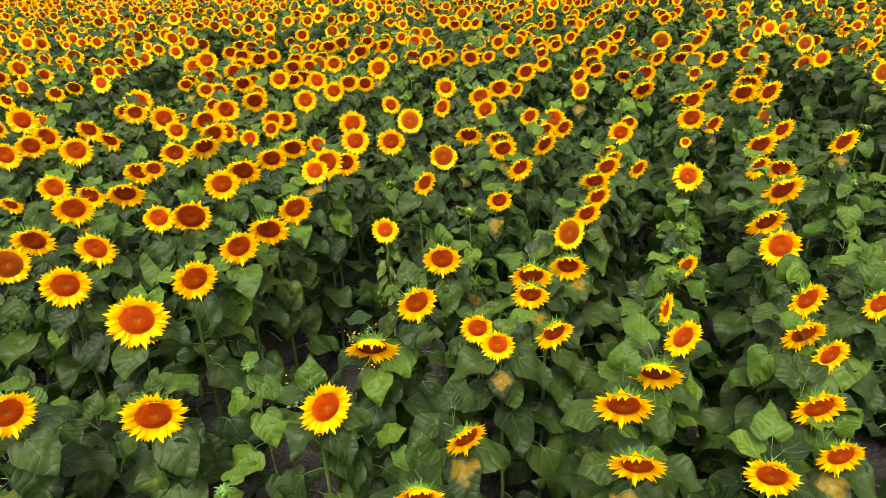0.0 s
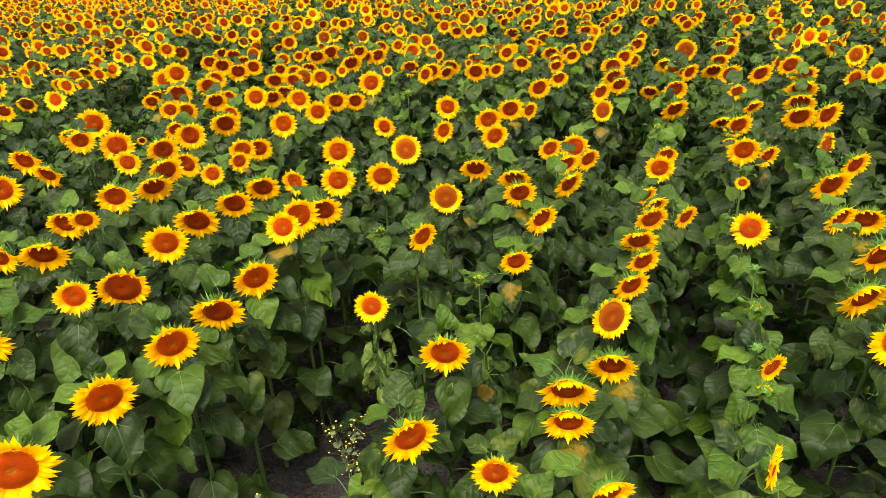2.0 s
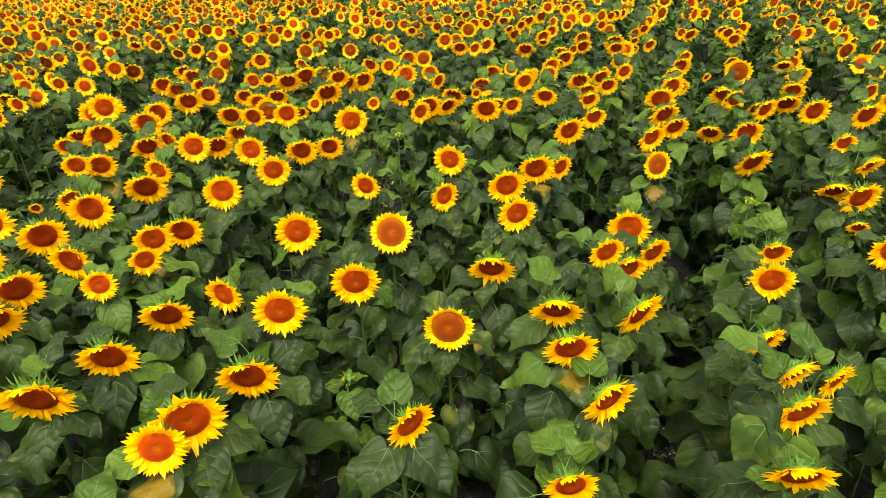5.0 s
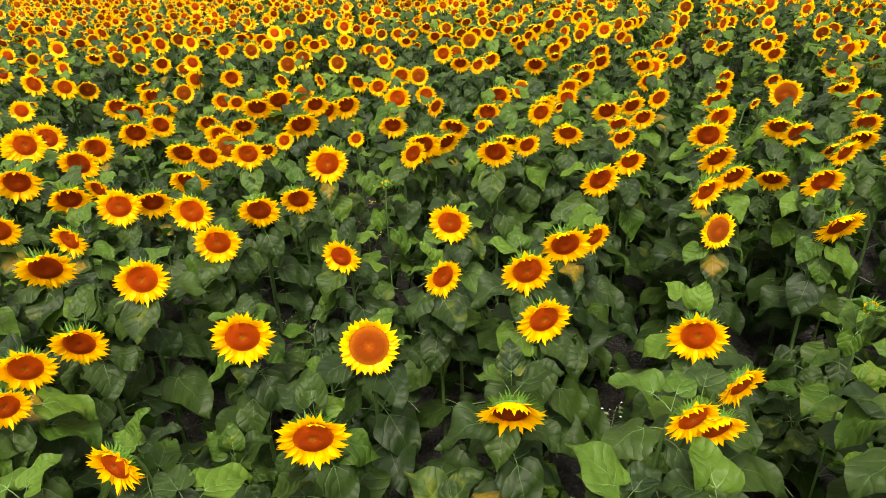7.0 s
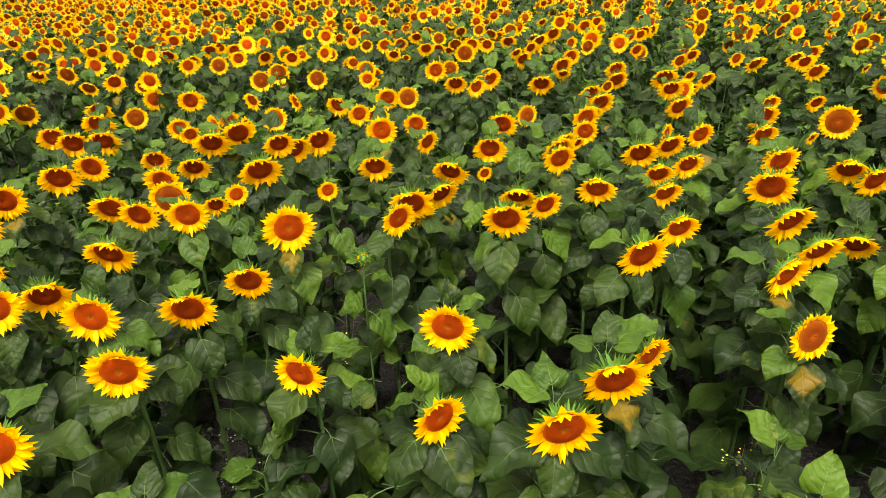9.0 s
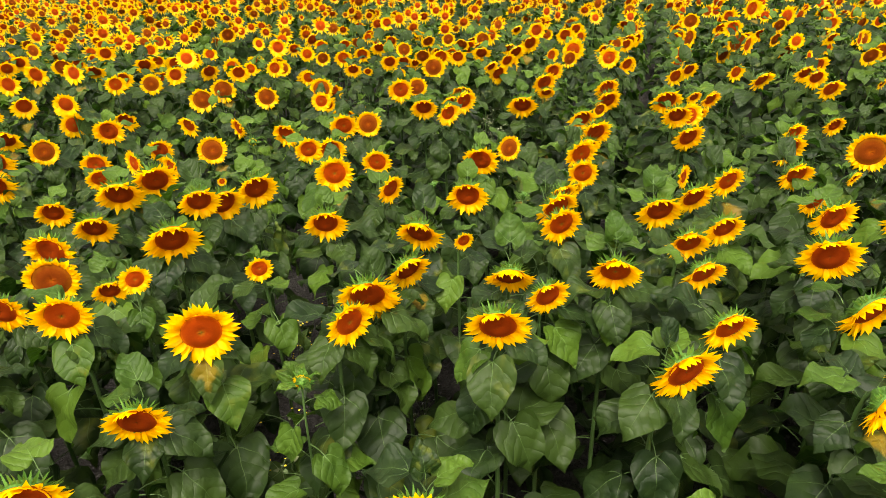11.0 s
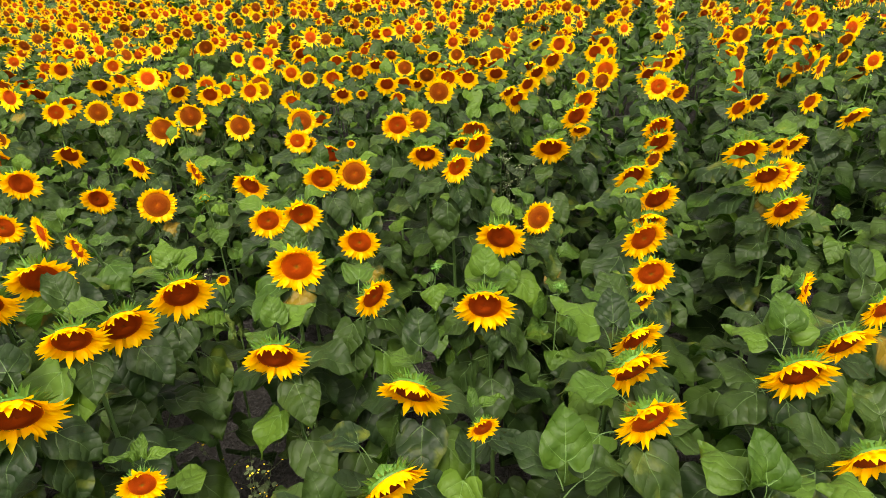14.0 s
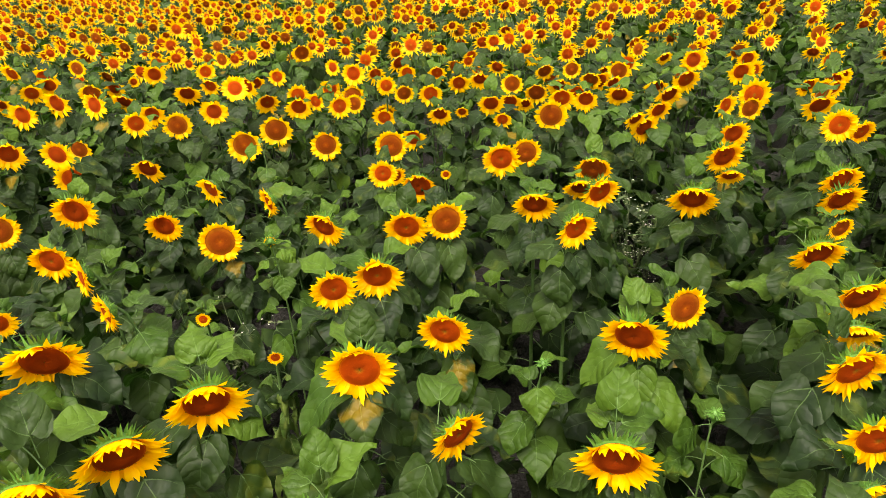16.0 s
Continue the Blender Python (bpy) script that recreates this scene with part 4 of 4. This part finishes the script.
plant_row(-2, [
    (6.96, -0.04, 1.44, 0.30, -13, -2, "fresh"), (8.12, 0.04, 1.48, 0.25, 15, 9, "ripe"), (8.50, -0.05, 1.59, 0.27, 22, -9, "fresh"),
    (8.76, 0.12, 1.62, 0.27, 9, -20, "dark"), (9.07, 0.01, 1.64, 0.30, 13, -18, "dark"), (9.55, -0.06, 1.65, 0.32, -17, -13, "dark"),
    (9.95, 0.02, 1.69, 0.27, 4, -11, "dark"), (10.61, 0.08, 1.52, 0.24, 11, -17, "fresh"), (10.80, -0.02, 1.62, 0.25, 5, -18, "fresh"),
    (10.89, 0.34, 1.59, 0.13, 27, -16, "fresh", "small"), (11.45, 0.03, 1.59, 0.29, 7, -13, "dark"), (11.56, 0.07, 1.68, 0.20, 7, -13, "fresh"),
    (13.46, 0.06, 1.64, 0.28, 19, -28, "fresh"), (14.34, -0.09, 1.52, 0.23, 14, -7, "fresh"),
])
plant_row(-1, [
    (1.63, -0.11, 1.49, 0.20, 0, -15, "fresh"), (2.01, -0.05, 1.46, 0.21, 29, -12, "fresh"), (2.67, -0.10, 1.49, 0.19, -5, 7, "fresh"),
    (2.93, 0.14, 1.45, 0.23, 19, -10, "fresh"), (2.99, -0.32, 1.34, 0.21, -3, 2, "fresh"), (3.25, -0.07, 1.47, 0.23, -7, -11, "fresh"),
    (3.42, -0.11, 1.50, 0.27, -6, -18, "fresh"), (3.84, 0.04, 1.37, 0.26, -9, -13, "dark"), (4.10, -0.01, 1.48, 0.25, 21, 13, "ripe"),
    (4.47, 0.05, 1.48, 0.23, 15, -10, "dark"), (4.69, 0.09, 1.53, 0.22, 15, -11, "dark"), (4.78, 0.05, 1.62, 0.24, -7, -22, "dark"),
    (5.14, 0.09, 1.61, 0.24, 11, -13, "fresh"), (5.40, 0.09, 1.60, 0.21, 20, -21, "dark"),
])
plant_row(-1, [
    (5.63, 0.30, 1.44, 0.21, 27, -10, "fresh"), (5.70, -0.00, 1.54, 0.20, 16, -17, "dark"), (6.27, 0.06, 1.55, 0.25, -10, -6, "fresh"),
    (6.60, 0.09, 1.56, 0.20, -6, -13, "fresh"), (7.15, -0.03, 1.62, 0.17, -5, -5, "fresh", "bud"), (8.47, 0.06, 1.45, 0.32, 14, -23, "dark"),
    (9.07, 0.02, 1.52, 0.31, 1, -11, "dark"), (9.26, 0.15, 1.68, 0.25, 21, -14, "dark"), (9.32, -0.27, 1.42, 0.26, -25, -28, "dark"),
    (9.36, 0.08, 1.66, 0.19, 17, -25, "dark"), (10.11, -0.06, 1.55, 0.28, 5, -14, "dark"), (10.36, -0.17, 1.53, 0.29, -25, -27, "fresh"),
    (11.97, 0.02, 1.43, 0.35, -23, -2, "ripe"), (12.91, -0.04, 1.37, 0.22, 5, -14, "dark"),
])
plant_row(-1, [
    (13.33, -0.04, 1.60, 0.27, 2, -20, "fresh"), (13.64, -0.12, 1.64, 0.25, -2, -17, "dark"), (13.79, -0.20, 1.65, 0.24, 5, -21, "dark"),
])
plant_row(0, [
    (1.94, -0.03, 1.60, 0.23, -13, -16, "fresh"), (2.23, -0.12, 1.63, 0.26, -12, -14, "fresh"), (2.58, -0.01, 1.57, 0.26, -13, -22, "dark"),
    (2.90, 0.09, 1.57, 0.22, 17, 2, "fresh"), (3.10, -0.01, 1.60, 0.18, 53, 9, "fresh"), (3.63, -0.00, 1.53, 0.17, -17, 1, "fresh", "bud"),
    (4.05, 0.08, 1.37, 0.18, 22, -4, "fresh"), (4.08, 0.00, 1.45, 0.11, 0, 16, "fresh", "young"), (4.52, 0.02, 1.41, 0.17, -17, -2, "fresh", "bud"),
    (5.00, 0.03, 1.42, 0.11, 0, 16, "fresh", "young"), (5.53, 0.02, 1.44, 0.26, -26, 8, "fresh"), (5.55, 0.02, 1.46, 0.17, 0, 16, "fresh", "bud"),
    (6.02, -0.04, 1.58, 0.11, -24, -3, "fresh", "small"), (6.67, -0.02, 1.62, 0.28, -11, -10, "fresh"),
])
plant_row(0, [
    (6.99, 0.19, 1.49, 0.24, 20, -7, "dark"), (7.13, -0.11, 1.54, 0.14, -17, -25, "dark", "small"), (7.56, -0.04, 1.57, 0.28, 5, -13, "dark"),
    (7.74, -0.16, 1.54, 0.25, -11, -34, "dark"), (8.16, 0.10, 1.60, 0.23, 20, -26, "fresh"), (8.33, -0.06, 1.70, 0.20, -0, -11, "fresh"),
    (8.98, 0.18, 1.75, 0.28, 5, -17, "dark"), (9.63, -0.10, 1.59, 0.30, -1, -9, "dark"), (10.17, -0.28, 1.52, 0.31, -6, -29, "dark"),
    (10.37, -0.22, 1.60, 0.26, -21, -23, "dark"), (11.13, -0.11, 1.60, 0.30, 1, -16, "fresh"), (11.81, -0.20, 1.56, 0.25, -13, -34, "dark"),
])
plant_row(1, [
    (2.04, -0.26, 1.60, 0.20, -22, -6, "fresh"), (2.50, 0.07, 1.37, 0.21, -0, -2, "fresh"), (2.61, -0.03, 1.52, 0.24, 3, -8, "fresh"),
    (2.94, 0.04, 1.58, 0.20, 12, -1, "fresh"), (3.03, -0.07, 1.62, 0.23, 7, -14, "fresh"), (3.43, -0.01, 1.59, 0.24, 14, -2, "fresh"),
    (4.30, -0.06, 1.47, 0.28, -10, 7, "fresh"), (4.82, -0.11, 1.42, 0.31, 10, -16, "dark"), (5.11, -0.01, 1.56, 0.33, 10, -18, "dark"),
    (5.60, -0.16, 1.56, 0.24, 19, -10, "dark"), (5.81, 0.04, 1.48, 0.26, -20, -14, "dark"), (6.45, -0.09, 1.47, 0.32, 6, -14, "dark"),
    (6.76, 0.10, 1.54, 0.26, 16, -10, "dark"), (7.45, -0.01, 1.46, 0.27, 32, 7, "ripe"),
])
plant_row(1, [
    (7.72, -0.23, 1.64, 0.31, -11, -21, "dark"), (8.07, 0.05, 1.58, 0.32, 15, -10, "dark"), (8.36, -0.16, 1.61, 0.32, -20, -23, "dark"),
    (8.99, -0.09, 1.61, 0.36, -17, -30, "dark"), (9.61, -0.01, 1.62, 0.31, -8, -22, "dark"), (9.83, -0.15, 1.68, 0.30, -2, -13, "fresh"),
])
plant_row(2, [
    (3.61, -0.33, 1.52, 0.20, 4, 2, "fresh"), (3.98, -0.25, 1.52, 0.18, 4, 0, "fresh"), (6.29, -0.16, 1.60, 0.29, 15, -11, "dark"),
])


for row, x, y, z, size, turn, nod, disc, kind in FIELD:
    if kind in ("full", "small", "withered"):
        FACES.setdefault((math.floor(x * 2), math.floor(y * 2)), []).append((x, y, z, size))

# ---- plants of the far rows and of the gaps, sown by chance ----
sow = random.Random(5)
taken = {}
for row, x, y, *_ in FIELD:
    taken.setdefault(row, []).append((x, y))


# gaps in the stand
GAPS = ((-1.44, 8.27), (-1.13, 8.55), (-1.00, 8.29), (-4.31, 7.48), (-3.89, 7.40), (-4.44, 9.57), (-4.78, 9.79), (-2.37, 3.25), (-2.00, 2.85), (-4.77, 9.92))
bare = [(x, y) for row, x, y, z, size, turn, nod, disc, kind in FIELD if kind == "withered"]


def in_sight(depth, side):
    """Whether a place lies in the part of the field along which the camera goes."""
    return -9.6 < depth < 12.0 and abs(side) < min(13.0, 1.6 + 0.74 * (depth + 9.6))


def sown_plants():
    """Plants at about a third of a metre along every row, wherever none is set above."""
    made = []
    for row in range(-40, 15):
        y = -2.5 + sow.uniform(0, 0.3)
        while y < 38:
            y += sow.uniform(0.25, 0.38)
            x = row * ROW_GAP + sow.gauss(0, 0.10)
            depth = -0.356 * (x + 3.2) + 0.934 * (y - 8.5)
            side = 0.934 * (x + 3.2) + 0.356 * (y - 8.5)
            if any(abs(py - y) < 0.24 and abs(px - x) < 0.40 for r in (row - 1, row, row + 1) for px, py in taken.get(r, ())):
                continue
            if any(abs(px - x) < 0.50 and abs(py - y) < 0.80 for px, py in bare):
                continue
            if any(math.hypot(px - x, py - y) < 0.42 for px, py in GAPS):
                continue
            open_ground = depth < 5.6 and side > -5.2 - 0.15 * depth and side < 4.6
            if open_ground and in_sight(depth, side):
                lone = math.hypot(depth + 3.8, 0.55 * side) > 4.4 and not any(abs(px - x) < 0.60 and abs(py - y) < 0.60 for r in (row - 1, row, row + 1) for px, py in taken.get(r, ()))
                kind = "full" if lone else "young" if sow.random() < 0.07 else "leafy"
                if sow.random() < 0.05:
                    continue
            else:
                kind = sow.choices(("full", "small", "bud", "young"), (86, 8, 3, 3))[0]
            made.append((row, x, y, sow.gauss(1.58, 0.09), sow.gauss(0.257, 0.03), sow.gauss(8, 14), sow.gauss(-7, 11), sow.choice(("fresh", "dark", "dark", "ripe")), kind, depth, side))
    return made


rest = []
rank = []
for row, x, y, z, size, turn, nod, disc, kind in FIELD:
    gap = min(math.hypot(x + 0.404 * s, y - 1.07 * s) for s in (0.0, 1.0, 2.0, 3.0, 4.0, 5.0, 6.0, 7.0, 8.0))
    rank.append((gap, row, x, y, z, size, turn, nod, disc, kind))
rank.sort()
THINGS, SINGLE_PETALS = 300, 18
for i, (gap, row, x, y, z, size, turn, nod, disc, kind) in enumerate(rank):
    local = random.Random(f"{row} {y:.2f}")
    parts = plant_parts(local, x, y, z, size, turn, nod, disc, kind, 0 if i < THINGS else 1, i < SINGLE_PETALS)
    if i < THINGS:
        plant_thing(parts, kind, x, y)
    else:
        rest.extend(parts)
for row, x, y, z, size, turn, nod, disc, kind, depth, side in sown_plants():
    detail = 1 if in_sight(depth, side) and depth < 8.0 else 2
    if min(math.hypot(x + 0.404 * k, y - 1.07 * k) for k in range(9)) < 2.2:
        detail = 0
    local = random.Random(f"{row} {y:.2f} sown")
    if kind == "leafy":
        # a plant whose flower stays hidden below its neighbours
        parts = [p for p in plant_parts(local, x, y, sow.gauss(0.86, 0.13), 0.2, turn, nod, disc, "full", detail) if p[0] in ("stem", "leaf")]
    else:
        if kind == "young":
            z -= 0.15
        if kind == "small":
            size *= 0.6
        if kind == "bud":
            size = 0.16
        parts = plant_parts(local, x, y, z, max(size, 0.12), turn, nod, disc, kind, detail)
    rest.extend(parts)


def furrow_foliage():
    """The wide lowest leaves that close the furrows between the rows."""
    made = []
    for row in range(-16, 4):
        y = 0.6
        while y < 15.5:
            y += sow.uniform(0.24, 0.38)
            x = (row + 0.5) * ROW_GAP + sow.uniform(-0.10, 0.10)
            depth, side = -0.356 * (x + 3.2) + 0.934 * (y - 8.5), 0.934 * (x + 3.2) + 0.356 * (y - 8.5)
            if not in_sight(depth, side) or any(math.hypot(px - x, py - y) < 0.36 for px, py in GAPS):
                continue
            if any(abs(px - x) < 0.40 and abs(py - y) < 0.55 for px, py in bare):
                continue
            for turn in (-1, 1):
                # rooted in the row on that side, reaching over the furrow
                spin = turn * math.pi / 2 + sow.uniform(-0.7, 0.7)
                foot = Vector((x + turn * 0.30, y + sow.uniform(-0.1, 0.1), sow.uniform(0.35, 0.78)))
                pick = sow.choice((0, 1, 3, 5))
                m = Matrix.Translation(foot) @ Matrix.Rotation(spin, 4, "Z") @ Matrix.Rotation(radians(sow.uniform(-25, 5)), 4, "X") @ Matrix.Rotation(radians(sow.uniform(-18, 18)), 4, "Y") @ Matrix.Scale(sow.uniform(0.27, 0.36), 4)
                detail = 0 if min(math.hypot(x + 0.404 * k, y - 1.07 * k) for k in range(9)) < 2.4 else 1
                made.append(("leaf", "", LEAVES["leaf"][detail][pick], m, False))
    return made


rest.extend(furrow_foliage())


def build_far_field(parts):
    """All further plants as one mesh."""
    verts, tris, uvs, mats, start = [], [], [], [], 0
    for name, key, shape, m, on_head in parts:
        v = shape[0] if m is None else shape[0] @ np.array(m)[:3, :3].T + np.array(m)[:3, 3]
        verts.append(v), tris.append(shape[1] + start), uvs.append(shape[2]), mats.append(shape[3])
        start += len(v)
    verts, tris, uvs, mats = (np.concatenate(a) for a in (verts, tris, uvs, mats))
    mesh = bpy.data.meshes.new("sunflower_field")
    mesh.vertices.add(len(verts))
    mesh.vertices.foreach_set("co", verts.astype(np.float32).ravel())
    mesh.loops.add(len(tris) * 3)
    mesh.loops.foreach_set("vertex_index", tris.astype(np.int32).ravel())
    mesh.polygons.add(len(tris))
    mesh.polygons.foreach_set("loop_start", np.arange(0, len(tris) * 3, 3, dtype=np.int32))
    for material in PALETTE:
        mesh.materials.append(material)
    mesh.polygons.foreach_set("material_index", mats.astype(np.int32))
    mesh.update(calc_edges=True)
    mesh.polygons.foreach_set("use_smooth", np.ones(len(tris), dtype=bool))
    layer = mesh.uv_layers.new(name="UVMap")
    layer.data.foreach_set("uv", uvs[tris.ravel()].astype(np.float32).ravel())
    mesh.validate()
    return tagged(new("sunflower_field", mesh), "rows of blooming sunflowers with dense dark green leaves", "sunflower field", kind="stuff")


build_far_field(rest)


# ---- weeds in the gaps between the plants ----
def weed_material(name, a, b):
    n = Nodes(name)
    return n.finish(n.mix(n.chance(), a, b), 0.7, 0.2, 0.1)


WEED_GREEN = weed_material("weed_stalk", (0.05, 0.08, 0.03), (0.11, 0.13, 0.06))
WEED_WHITE = weed_material("weed_flower_white", (0.30, 0.30, 0.26), (0.45, 0.44, 0.40))
WEED_YELLOW = weed_material("weed_flower_yellow", (0.70, 0.48, 0.02), (0.80, 0.62, 0.05))
PALETTE += [WEED_GREEN, WEED_WHITE, WEED_YELLOW]
M_STALK, M_WHITE, M_GOLD = 10, 11, 12


def weed_thing(seed, x, y, height, colour, stalks):
    """A thin branching weed with tiny flowers on the soil."""
    r = random.Random(seed)
    base = new("weed")
    base.matrix_world = Matrix.Translation((x, y, -0.03))
    blooms = []
    for k in range(stalks):
        lean = Vector((r.gauss(0, 0.13), r.gauss(0, 0.13), height * r.uniform(0.6, 1.0)))
        line = [lean * t + Vector((r.gauss(0, 0.008), r.gauss(0, 0.008), 0)) for t in (0, 0.25, 0.5, 0.75, 1.0)]
        shapes = [tube(line, [0.003, 0.0026, 0.0022, 0.0018, 0.0012], 4, M_STALK)]
        for i in range(14):
            at = line[r.randrange(1, 5)] + Vector((0, 0, -r.uniform(0, 0.05)))
            away = Vector((r.gauss(0, 0.05), r.gauss(0, 0.05), r.uniform(0.0, 0.07)))
            shapes.append(tube([at, at + away * 0.6, at + away], [0.0014, 0.0012, 0.0010], 3, M_STALK))
            if r.random() < 0.75:
                blade = moved(leaf_shape(r, 4, 3, 20, 60, 0.2, M_STALK), Matrix.Translation(at) @ Matrix.Rotation(r.uniform(0, 6.28), 4, "Z") @ Matrix.Scale(r.uniform(0.02, 0.045), 4))
                shapes.append(blade)
            if r.random() < 0.6:
                blooms.append(moved(dome(r, r.uniform(0.004, 0.008), 0.004, 3, 6, colour), Matrix.Translation(at + away)))
        ob = new("stalk", mesh_of(f"weed_{seed}_{k}", join(*shapes)))
        ob.parent = base
    ob = new("blossom", mesh_of(f"weed_bloom_{seed}", join(*blooms)))
    tagged(ob, "scattered tiny blossoms", kind="stuff")
    ob.parent = base
    return tagged(base, "thin branching weed with tiny " + ("white" if colour == M_WHITE else "yellow") + " blossoms", "weed", "weeds among the sunflowers")


for number, (x, y, height, colour, stalks) in enumerate(((-2.38, 3.04, 0.8, 1, 5), (-3.69, 9.52, 1.0, 0, 4), (-4.14, 13.71, 1.15, 0, 14), (-4.02, 13.87, 1.0, 0, 10), (-4.19, 7.43, 0.9, 0, 5), (-1.85, 7.23, 0.8, 0, 4), (-4.28, 7.31, 0.8, 0, 6), (-1.39, 8.29, 0.75, 1, 8), (-4.78, 9.78, 0.8, 1, 6), (-4.43, 9.99, 0.8, 1, 5), (-5.39, 9.48, 0.7, 1, 5), (-2.32, 3.87, 0.55, 1, 5), (-6.17, 11.19, 1.1, 0, 7), (-4.11, 8.46, 0.95, 1, 4), (-1.05, 6.19, 0.7, 0, 4))):
    weed_thing(number, x, y, height, (M_WHITE, M_GOLD)[colour], stalks)
